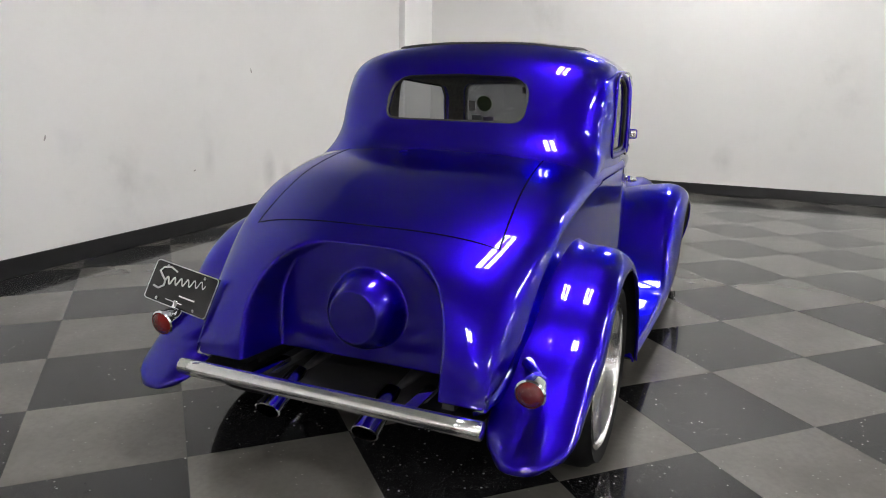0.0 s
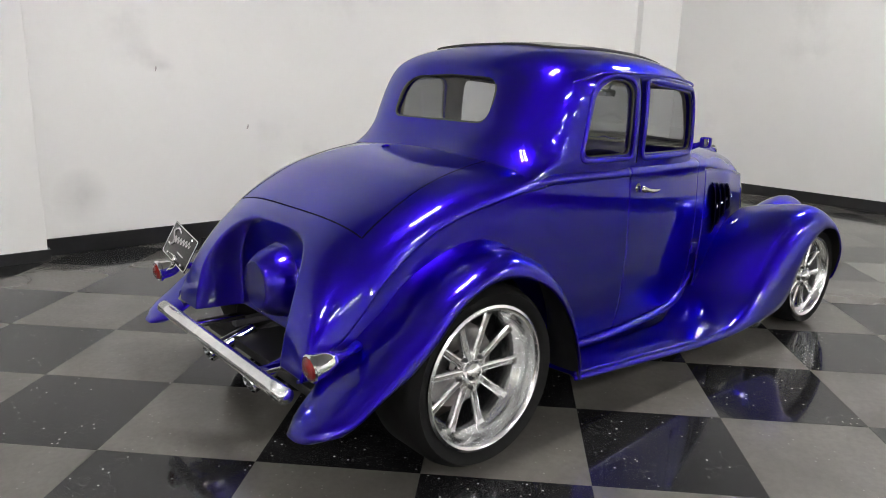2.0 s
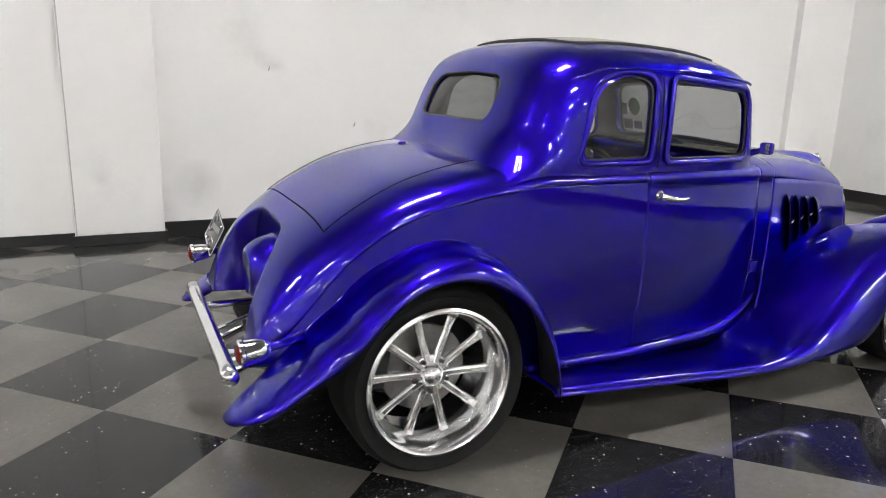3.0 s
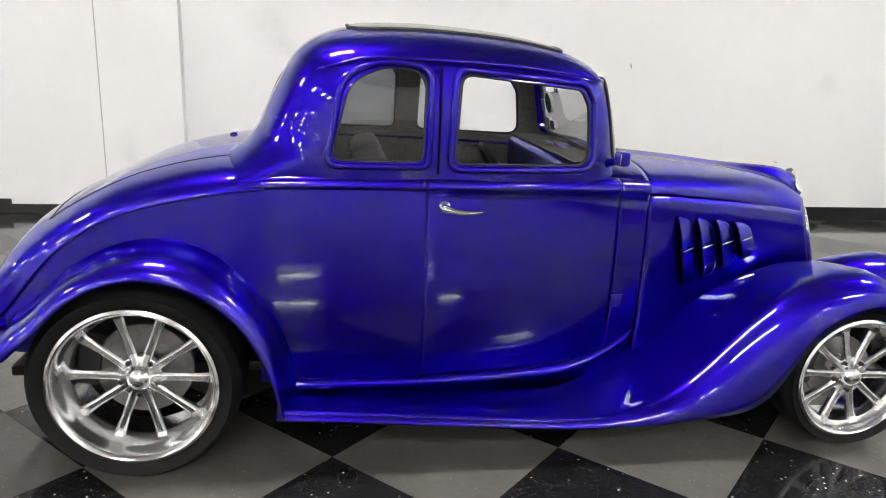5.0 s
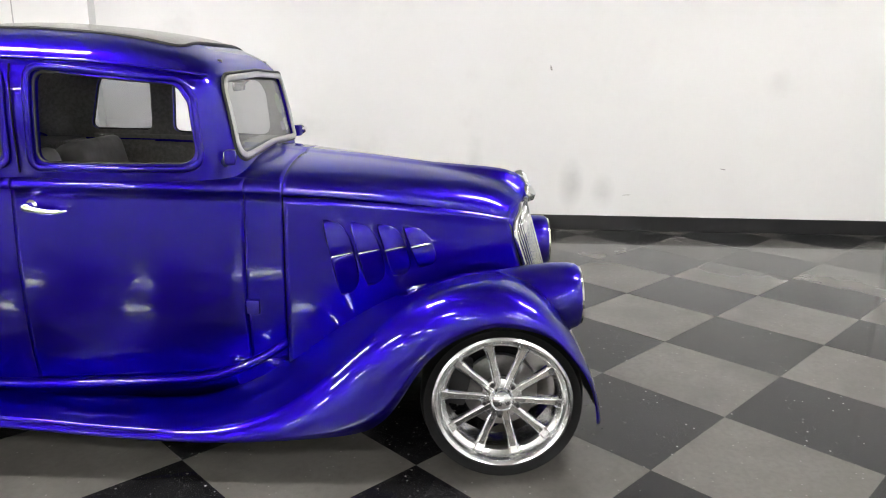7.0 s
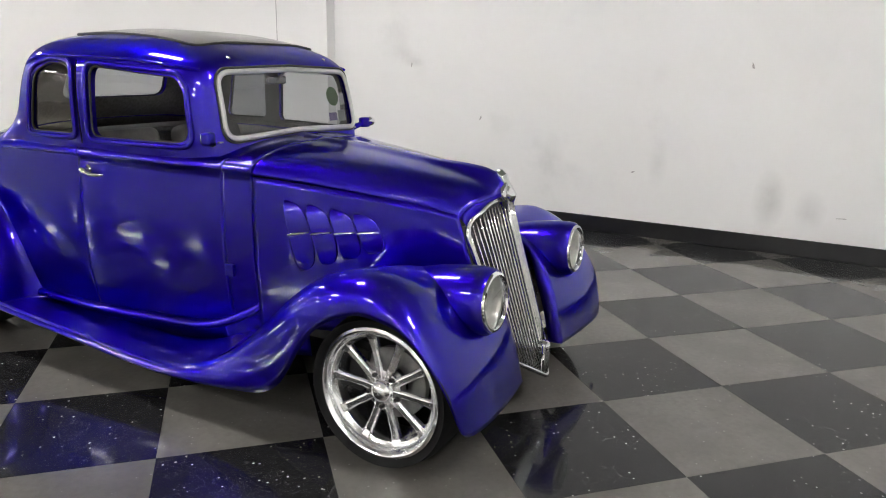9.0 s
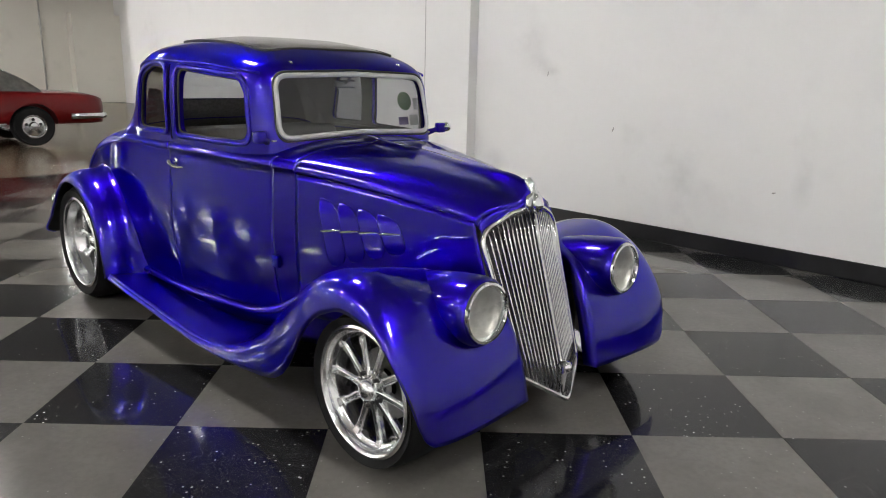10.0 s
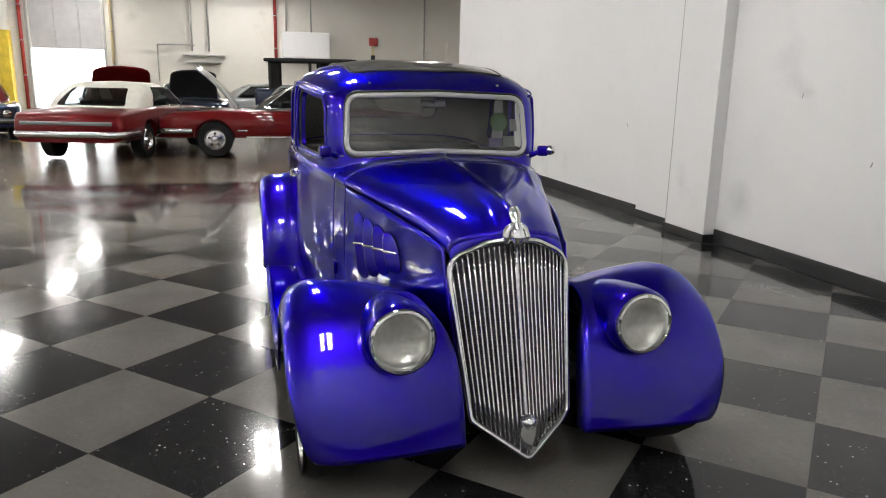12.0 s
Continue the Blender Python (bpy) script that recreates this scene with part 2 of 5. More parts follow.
def bm_shell(P, t, inner_mat=0, flip=False, rim_mat=0):
    """A solid sheet: P as the outer face, t inwards against its normal, rim closed."""
    N = grid_normals(P) * (-1 if flip else 1)
    Q = P - N * t
    bm = bmesh.new()
    n, m = P.shape[:2]
    A = [[bm.verts.new(P[i, j]) for j in range(m)] for i in range(n)]
    B = [[bm.verts.new(Q[i, j]) for j in range(m)] for i in range(n)]

    def face(q, mi):
        if flip:
            q = q[::-1]
        bm.faces.new(q).material_index = mi
    for i in range(n - 1):
        for j in range(m - 1):
            face([A[i][j], A[i + 1][j], A[i + 1][j + 1], A[i][j + 1]], 0)
            face([B[i][j + 1], B[i + 1][j + 1], B[i + 1][j], B[i][j]], inner_mat)
    for i in range(n - 1):
        face([A[i + 1][0], A[i][0], B[i][0], B[i + 1][0]], rim_mat)
        face([A[i][m - 1], A[i + 1][m - 1], B[i + 1][m - 1], B[i][m - 1]], rim_mat)
    for j in range(m - 1):
        face([A[0][j], A[0][j + 1], B[0][j + 1], B[0][j]], rim_mat)
        face([A[n - 1][j + 1], A[n - 1][j], B[n - 1][j], B[n - 1][j + 1]], rim_mat)
    return bm


def bm_turn(profile, axis="y", seg=48, at=(0, 0, 0), closed=False):
    """A turned body: profile of (radius, along) round the axis."""
    a = np.linspace(0, 2 * math.pi, seg, endpoint=False)
    pr = np.array(profile, float)
    P = np.zeros((seg, len(pr), 3))
    c, s = np.cos(a)[:, None] * pr[:, 0], np.sin(a)[:, None] * pr[:, 0]
    al = np.broadcast_to(pr[:, 1], c.shape)
    for k, arr in zip({"x": (1, 2, 0), "y": (2, 0, 1), "z": (0, 1, 2)}[axis], (c, s, al)):
        P[..., k] = arr
    P += np.array(at)
    return clean(bm_grid(P, closed_u=True, closed_v=closed), 1e-6)


def bm_tube(path, r, seg=10, closed=False, bm=None, cap=True, squash=None):
    """A round bar along a path of points; squash: (vector, factor) flattens it along a direction."""
    pts = [Vector(p) for p in path]
    n = len(pts)
    bm = bm or bmesh.new()
    rings, prev = [], None
    rr = r if hasattr(r, "__len__") else [r] * n
    for i, p in enumerate(pts):
        a = pts[(i - 1) % n] if closed or i > 0 else p
        b = pts[(i + 1) % n] if closed or i < n - 1 else p
        d = (b - a).normalized()
        if prev is None:
            prev = d.orthogonal().normalized()
        u = (prev - d * prev.dot(d)).normalized()
        w = d.cross(u)
        prev = u
        ring = []
        for k in range(seg):
            o = (u * math.cos(2 * math.pi * k / seg) + w * math.sin(2 * math.pi * k / seg)) * rr[i]
            if squash:
                o -= squash[0] * (o.dot(squash[0]) * (1 - squash[1]))
            ring.append(bm.verts.new(p + o))
        rings.append(ring)
    for i in range(n if closed else n - 1):
        A, B = rings[i], rings[(i + 1) % n]
        for k in range(seg):
            bm.faces.new([A[k], A[(k + 1) % seg], B[(k + 1) % seg], B[k]])
    if cap and not closed:
        bm.faces.new(rings[0][::-1])
        bm.faces.new(rings[-1])
    return bm


def spline(xs, ys):
    """A smooth curve through few knots."""
    xs, ys = np.array(xs, float), np.array(ys, float)
    h, d = np.diff(xs), np.diff(ys) / np.diff(xs)
    m = np.zeros(len(xs))
    m[0], m[-1] = d[0], d[-1]
    for i in range(1, len(xs) - 1):
        if d[i - 1] * d[i] > 0:
            w1, w2 = 2 * h[i] + h[i - 1], h[i] + 2 * h[i - 1]
            m[i] = (w1 + w2) / (w1 / d[i - 1] + w2 / d[i])

    def f(x):
        x = np.asarray(x, float)
        xc = np.clip(x, xs[0], xs[-1])
        i = np.clip(np.searchsorted(xs, xc) - 1, 0, len(xs) - 2)
        t = (xc - xs[i]) / h[i]
        return ((1 + 2 * t) * (1 - t) ** 2 * ys[i] + t * (1 - t) ** 2 * h[i] * m[i]
                + t * t * (3 - 2 * t) * ys[i + 1] + t * t * (t - 1) * h[i] * m[i + 1])
    return f


def smooth01(t):
    t = np.clip(t, 0, 1)
    return t * t * (3 - 2 * t)


def mirror_y(bm):
    for v in bm.verts:
        v.co.y = -v.co.y
    bmesh.ops.reverse_faces(bm, faces=bm.faces[:])
    return bm


def rounded_poly(corners, n=8):
    """Corners of (x, y, radius) to a smooth closed outline."""
    out, k = [], len(corners)
    for i in range(k):
        p = Vector(corners[i][:2])
        a, b = Vector(corners[i - 1][:2]) - p, Vector(corners[(i + 1) % k][:2]) - p
        r = corners[i][2]
        la, lb = a.length, b.length
        a.normalize(), b.normalize()
        half = a.angle(b) / 2
        d = min(r / math.tan(half), 0.49 * la, 0.49 * lb)
        p0, p1 = p + a * d, p + b * d
        for j in range(n + 1):
            t = j / n
            out.append((p0 * (1 - t) ** 2 + p * 2 * t * (1 - t) * 1.0 + p1 * t * t))
    return [(v.x, v.y) for v in out]


def dense(outline, step=0.02):
    out = []
    for i, p in enumerate(outline):
        q = outline[(i + 1) % len(outline)]
        n = max(1, int(math.hypot(q[0] - p[0], q[1] - p[1]) / step))
        for j in range(n):
            out.append((p[0] + (q[0] - p[0]) * j / n, p[1] + (q[1] - p[1]) * j / n))
    return out


def bm_prism(outline, place, d0, d1):
    """A solid between two depths: place(u, v, d) gives the point."""
    bm = bmesh.new()
    A = [bm.verts.new(place(u, v, d0)) for u, v in outline]
    B = [bm.verts.new(place(u, v, d1)) for u, v in outline]
    n = len(A)
    bm.faces.new(A[::-1])
    bm.faces.new(B)
    for i in range(n):
        bm.faces.new([A[i], A[(i + 1) % n], B[(i + 1) % n], B[i]])
    bmesh.ops.recalc_face_normals(bm, faces=bm.faces[:])
    return bm


def bm_fill(outline, place, rings=6):
    """A curved sheet inside an outline; place(u, v) gives the point."""
    cu = sum(p[0] for p in outline) / len(outline)
    cv = sum(p[1] for p in outline) / len(outline)
    P = np.array([[place(cu + (u - cu) * k, cv + (v - cv) * k) for k in np.linspace(1, 0.001, rings)] for u, v in outline])
    return clean(bm_grid(P, closed_u=True), 1e-4)


def carve(ob, cutters):
    """Cuts the solids out of ob and keeps the shading of the uncut surface."""
    src = ob.data
    verts = [v.co.copy() for v in src.vertices]
    faces = [tuple(p.vertices) for p in src.polygons]
    vn = [v.normal.copy() for v in src.vertices]
    tree = BVHTree.FromPolygons(verts, faces)
    temp = []
    for bm in cutters:
        me = bpy.data.meshes.new("cut")
        bm.to_mesh(me)
        bm.free()
        c = new("cut", me)
        temp.append(c)
        mod = ob.modifiers.new("cut", "BOOLEAN")
        mod.operation, mod.solver, mod.object = "DIFFERENCE", "EXACT", c
    bpy.context.view_layer.update()
    dg = bpy.context.evaluated_depsgraph_get()
    me = bpy.data.meshes.new_from_object(ob.evaluated_get(dg))
    ob.modifiers.clear()
    ob.data = me
    for c in temp:
        bpy.data.objects.remove(c)
    normals = []
    for p in me.polygons:
        p.use_smooth = True
        for li in p.loop_indices:
            co = me.vertices[me.loops[li].vertex_index].co
            hit, fn, fi, d = tree.find_nearest(co)
            n = p.normal
            if fi is not None and d < 0.002:
                w = [1 / (1e-5 + (verts[k] - co).length) for k in faces[fi]]
                sm = Vector((0, 0, 0))
                for k, wk in zip(faces[fi], w):
                    sm += vn[k] * wk
                sm.normalize()
                if sm.dot(p.normal) > 0.8:
                    n = sm
            normals.append(n)
    me.normals_split_custom_set(normals)
    return ob

# ---- the hall ----
TILE = 0.6096
TX, TY = 1.508, -0.688          # one joint crossing; the tiles lie at 45 degrees to the car
WALL_Y, WALL_X = 3.4, 7.4
CHECK_END = -5.5

def structure(name, bm, mats, label, smooth=False):
    ob = part(name, bm, mats, None, label, smooth)
    return tagged(ob, category=name.split("_")[0], kind="structure")


structure("ground", bm_box(-32, 9, -22, 9, -0.30, -0.012), M_CONC, "polished tan concrete slab of the hall")
wall_n = structure("wall_north", bm_box(-9.2, WALL_X + 0.2, WALL_Y, WALL_Y + 0.2, -0.01, CEIL), M_WALL, "white painted wall panels with faint scuffs")
structure("wall_east", bm_box(WALL_X, WALL_X + 0.2, -4.2, WALL_Y - 0.001, -0.01, CEIL), M_WALL, "white painted end wall")
# next two walls are unseen, added in white to brighten reflections in wheels and paint
structure("wall_east_far", bm_box(WALL_X + 0.003, WALL_X + 0.2, -22, -4.201, -0.01, CEIL), M_WALL, "white painted hall wall")
structure("wall_south", bm_box(-24.2, 9, -22.2, -22, -0.01, CEIL), M_WALL, "white painted hall wall")
structure("wall_return", bm_box(-9.4, -9.202, WALL_Y, 8.799, -0.01, CEIL), M_WALL, "white painted wall corner")
structure("wall_north_far", bm_box(-24.2, -9.2, 8.8, 9, -0.01, CEIL), M_WALL, "white painted hall wall")
structure("ceiling", bm_box(-24.2, 9, -22.2, 9, CEIL + 0.001, CEIL + 0.2), M_CEIL, "white painted roof deck")

EP = 6.52
# pilasters and seams of the panel wall
for x0, x1, d in ((-1.27, -0.61, 0.13), (EP, WALL_X - 0.002, 0.09)):
    structure("pilaster", bm_box(x0, x1, WALL_Y - d, WALL_Y - 0.001, 0, CEIL - 0.002, 0.006), M_WALL, "white painted wall pilaster")
# skirting: lengths butt end to end
for x0, x1, yb, h in ((-9.2, -2.08, WALL_Y, 0.13), (-2.08, -1.27, WALL_Y, 0.085), (-1.288, -0.592, WALL_Y - 0.13, 0.085), (-0.61, EP, WALL_Y, 0.135), (EP - 0.003, WALL_X - 0.02, WALL_Y - 0.09, 0.135)):
    tagged(structure("baseboard", bm_box(x0, x1, yb - 0.018, yb - 0.001, 0.001, h, 0.003), M_SKIRT, "black rubber skirting along the wall"), category="baseboard")
tagged(structure("baseboard", bm_box(WALL_X - 0.018, WALL_X - 0.001, -21.9, WALL_Y - 0.08, 0.001, 0.135, 0.003), M_SKIRT, "black rubber skirting along the wall"), category="baseboard")

tagged(structure("baseboard", bm_box(-0.609, -0.592, WALL_Y - 0.13, WALL_Y - 0.02, 0.001, 0.085, 0.003), M_SKIRT, "black rubber skirting along the wall"), category="baseboard")

# sealed joint beside the pilaster
M_SEAL = simple("grey_wall_sealant", (0.45, 0.445, 0.44), 0.7)
structure("trim", bm_box(-1.262, -1.252, WALL_Y - 0.1325, WALL_Y - 0.128, 0.086, CEIL - 0.003), M_SEAL, "grey sealed joint on the pilaster")

# chips and rubbed marks in the wall paint
M_CHIP = simple("bare_wall_chip", (0.42, 0.41, 0.40), 0.8, 0, 0.3, 90)
for x, z, w, h, tilt in ((3.35, 1.44, 0.016, 0.05, 12), (4.95, 0.58, 0.05, 0.012, -8), (2.5, 0.55, 0.03, 0.014, 20), (0.3, 1.40, 0.012, 0.045, -15), (-2.4, 1.02, 0.012, 0.06, 6), (1.05, 0.93, 0.014, 0.05, -25), (4.1, 0.33, 0.07, 0.008, 4)):
    c = [(w / 2 * math.cos(a) * (1 + 0.3 * math.sin(3 * a + x)), h / 2 * math.sin(a) * (1 + 0.25 * math.cos(2 * a + z))) for a in np.linspace(0, 2 * math.pi, 14, endpoint=False)]
    ct, sn = math.cos(radians(tilt)), math.sin(radians(tilt))
    c = [(x + u * ct - v * sn, z + u * sn + v * ct) for u, v in c]
    part("paint_chip", bm_prism(c, lambda u, v, d: (u, WALL_Y - d, v), -0.001, 0.0015), M_CHIP, wall_n, smooth=False)

# ---- ceiling lamps ----
def ceiling_lamp():
    e = empty("ceiling_lamp", "white fluorescent high-bay fixture with bright tubes", "lamp", "ceiling lamps in rows")
    for x in (-0.45, 0.45):
        part("hanger", bm_tube([(x, 0, 0.06), (x, 0, 0.505)], 0.006, 6), M_CEIL, e)
    part("housing", bm_box(-0.64, 0.64, -0.29, 0.29, 0.0, 0.07, 0.01), M_CEIL, e, smooth=False)
    for y in (-0.215, -0.115, 0.115, 0.215):
        part("tube", bm_box(-0.60, 0.60, y - 0.034, y + 0.034, -0.03, -0.002, 0.012), M_TUBE, e)
    return e


lamp0 = ceiling_lamp()
LAMPS = [(x, y) for y in (-0.7, -6.45, -12.2, -17.95) for x in (5.65, -0.25, -6.15, -12.05, -17.95, -22.0)] + [(-18.5, 5.0)]
lamp0.location = (LAMPS[0][0], LAMPS[0][1], CEIL - 0.5)
for lx, ly in LAMPS[1:]:
    copy_thing(lamp0, pose(lx, ly, CEIL - 0.5))

# ---- the blue coupe: shape lines (x forward from the rear axle, y to its left, z up) ----
WB = 2.653
body_w = spline([-0.68, -0.60, -0.45, -0.25, 0.0, 0.4, 0.9, 1.3, 1.6, 1.8, 1.86], [0.50, 0.545, 0.585, 0.612, 0.632, 0.648, 0.645, 0.605, 0.55, 0.50, 0.485])
deck_z = spline([-0.60, -0.595, -0.555, -0.45, -0.33, -0.2, 0.0, 0.2, 0.42], [0.405, 0.45, 0.62, 0.785, 0.872, 0.945, 1.03, 1.075, 1.10])
belt_z = spline([-0.68, -0.5, -0.26, -0.08, 0.1, 0.3, 0.5, 0.9, 1.3, 1.7, 1.86], [0.39, 0.50, 0.76, 0.875, 0.93, 0.968, 0.985, 0.985, 0.98, 0.965, 0.955])
sill_z = spline([-0.68, -0.5, -0.2, 0.2, 0.5, 1.5, 1.7, 1.86], [0.385, 0.38, 0.36, 0.30, 0.262, 0.258, 0.275, 0.30])

coupe = empty("vintage_coupe", "violet-blue metallic custom 1930s coupe with chrome grille and polished wheels", "car")


def out_shell(P, t, ref, inner_mat=0, rim_mat=0):
    N = grid_normals(P)
    flip = (N * (P - np.array(ref))).sum() < 0
    return bm_shell(P, t, inner_mat, flip, rim_mat)


def side_y(x, z):
    """Half width of the lower body at a height."""
    b, s = belt_z(x), sill_z(x)
    t = np.clip((z - s) / np.maximum(b - s, 0.02), 0, 1)
    return body_w(x) - 0.034 * (1 - t) ** 4 + 0.012 * np.sin(math.pi * t)


# rear body with deck, spare-wheel well and boss: stations evenly along the profile
xs = np.linspace(-0.60, 0.42, 600)
arc = np.concatenate([[0], np.cumsum(np.hypot(np.diff(xs), np.diff(deck_z(xs))))])
st = np.interp(np.concatenate([np.linspace(0, 0.62, 130), np.linspace(0.63, arc[-1], 70)]), arc, xs)
half = []
for x in st:
    b, w, zt = float(belt_z(x)), float(body_w(x)), float(deck_z(x))
    b = min(b, zt - 0.004)
    a = np.linspace(0, math.pi / 2, 90)
    n = 2.9
    full = np.c_[w * np.cos(a) ** (2 / n), b + (zt - b) * np.sin(a) ** (2 / n)]
    al = np.concatenate([[0], np.cumsum(np.hypot(*np.diff(full, axis=0).T))])
    ev = np.linspace(0, al[-1], 90)
    top = np.c_[np.interp(ev, al, full[:, 0]), np.interp(ev, al, full[:, 1])]
    top[:, 0] += 0.009 * np.exp(-((top[:, 1] - b) / 0.03) ** 2) * (top[:, 0] / w)
    half.append(np.r_[[[side_y(x, b) - 0.002, b]], top])
half = np.array(half)
hm = half.shape[1]
P = np.zeros((len(st), hm * 2 - 1, 3))
P[:, :hm, 1], P[:, :hm, 2] = -half[:, :, 0], half[:, :, 1]
P[:, hm - 1:, 1], P[:, hm - 1:, 2] = half[:, ::-1, 0], half[:, ::-1, 1]
P[:, :, 0] = st[:, None]
N = grid_normals(P)
N *= np.sign((N[:, :, 2:3] * 1.0).mean())
# the well: an arch open at the bottom with an upright back, and the round flat-faced boss in it
yy, zz = P[:, :, 1] + 0.012, P[:, :, 2]
inside = np.where(zz > 0.52, 1 - (np.abs(yy / 0.378) ** 2.4 + np.abs((zz - 0.52) / 0.34) ** 2.4) ** (1 / 2.4), 1 - np.abs(yy) / 0.378) * 0.36
cut = smooth01((inside + 0.004) / 0.045)
P[:, :, 0] += np.maximum(0, -0.405 - P[:, :, 0]) * cut
boss = np.hypot(yy + 0.03, zz - 0.60)
dome = np.minimum(np.sqrt(np.clip(1 - (boss / 0.142) ** 2, 0, 1)), 0.77) / 0.77
P[:, :, 0] -= 0.115 * dome * cut * (P[:, :, 0] < -0.30)
bm = out_shell(P, 0.006, (0.0, 0, 0.4))
rear_body = part("rear_body", bm, M_BLUE, coupe)

# quarter panels, doors, cowl sides
def side_low(x0, x1, sgn, nx):
    """Side sheet from sill to belt, without the rolled edge."""
    rows = []
    for x in np.linspace(x0, x1, nx):
        b = float(min(belt_z(x), deck_z(x) - 0.004)) + 0.003
        s = min(float(sill_z(x)), b - 0.01)
        rows.append([(x, sgn * float(side_y(x, z)), z) for z in np.linspace(s, b, 24)])
    return out_shell(np.array(rows), 0.012, (0.9, 0, 0.6), 1)


def belt_roll(x0, x1, sgn, nx):
    rows = []
    for x in np.linspace(x0, x1, nx):
        b, w = float(belt_z(x)), float(side_y(x, belt_z(x)))
        k = float(smooth01((x - 0.02) / 0.42))
        rows.append([(x, sgn * (w + (u if u < 0 else u * k) - 0.010 * (1 - k)), b + v) for u, v in ((-0.002, 0.0), (0.007, 0.003), (0.009, 0.018), (0.003, 0.034), (-0.012, 0.047), (-0.03, 0.054), (-0.05, 0.058))])
    return out_shell(np.array(rows), 0.006, (0.9, 0, 0.7))


def side_panel(x0, x1, sgn, nx=40):
    X = np.linspace(x0, x1, nx)
    rows = []
    for x in X:
        b, s = float(belt_z(x)), float(sill_z(x))
        zz = np.linspace(s, b, 22)
        low = np.c_[side_y(x, zz), zz]
        w = low[-1, 0]
        roll = [(w + 0.008, b + 0.004), (w + 0.008, b + 0.018), (w + 0.002, b + 0.034), (w - 0.012, b + 0.047), (w - 0.03, b + 0.054), (w - 0.05, b + 0.058)]
        rows.append(np.r_[low, np.array(roll)])
    R = np.array(rows)
    P = np.zeros((nx, R.shape[1], 3))
    P[:, :, 0], P[:, :, 1], P[:, :, 2] = X[:, None], sgn * R[:, :, 0], R[:, :, 1]
    return out_shell(P, 0.012, (0.9, 0, 0.6), 1)


for sgn in (-1, 1):
    panel = part("quarter_panel", side_low(-0.60, 0.9675, sgn, 110), [M_BLUE, M_CLOTH], coupe)
    arch = [(0.01 + 0.385 * math.cos(a), 0.345 + 0.385 * math.sin(a)) for a in np.linspace(0, 2 * math.pi, 40, endpoint=False)]
    carve(panel, [bm_prism(arch, lambda u, v, d, s=sgn: (u, s * d, v), 0.45, 0.80)])
    part("belt_moulding", belt_roll(0.02, 0.9675, sgn, 50), M_BLUE, coupe)
    door = part("door", side_panel(0.9694, 1.7302, sgn, 50), [M_BLUE, M_CLOTH], coupe)
    part("cowl_side", side_panel(1.732, 1.8625, sgn, 14), [M_BLUE, M_BLACK], coupe)
    # dark lining behind the shut lines
    for x in (0.969, 1.7305):
        b, s = float(belt_z(x)), float(sill_z(x))
        part("door_jamb", bm_tube([(x, sgn * (float(side_y(x, z)) - 0.026), z) for z in np.linspace(s + 0.004, b, 14)], 0.010, 6), M_SEAM_SHADE, coupe)
    # handle
    hy = float(side_y(1.05, 0.93))
    pts = [(1.02 + 0.15 * k / 10, sgn * (hy + 0.030 + 0.012 * math.sin(k / 10 * 3.0)), 0.932 - 0.012 * math.sin(k / 10 * 2.6) - 0.006 * k / 10) for k in range(11)]
    rad = [0.015, 0.017, 0.014, 0.011, 0.011, 0.011, 0.010, 0.009, 0.008, 0.006, 0.003]
    hd = part("door_handle", bm_tube(pts, rad, 12), M_CHROME, door, "curved chrome door handle")
    part("handle_boss", bm_turn([(0.001, 0.0), (0.02, 0.0), (0.02, 0.006), (0.012, 0.012), (0.01, 0.03), (0.001, 0.031)], "y", 20, (0, 0, 0)), M_CHROME, door).matrix_basis = Matrix.Translation((1.035, sgn * hy, 0.932)) @ Matrix.Scale(sgn, 4, (0, 1, 0))
    hw = float(side_y(1.745, 0.54))
    y0, y1 = sorted((sgn * (hw - 0.002), sgn * (hw + 0.016)))
    part("hinge", bm_box(1.725, 1.775, y0, y1, 0.512, 0.568, 0.006), M_BLUE, door)

# rocker bead along the sill
for sgn in (-1, 1):
    X = np.linspace(0.46, 1.86, 40)
    pts = [(x, sgn * (float(side_y(x, sill_z(x))) + 0.006), float(sill_z(x)) - 0.004 + 0.9 * max(0, x - 1.55) ** 2) for x in X]
    part("rocker_moulding", bm_tube(pts, 0.021, 14), M_BLUE, coupe)

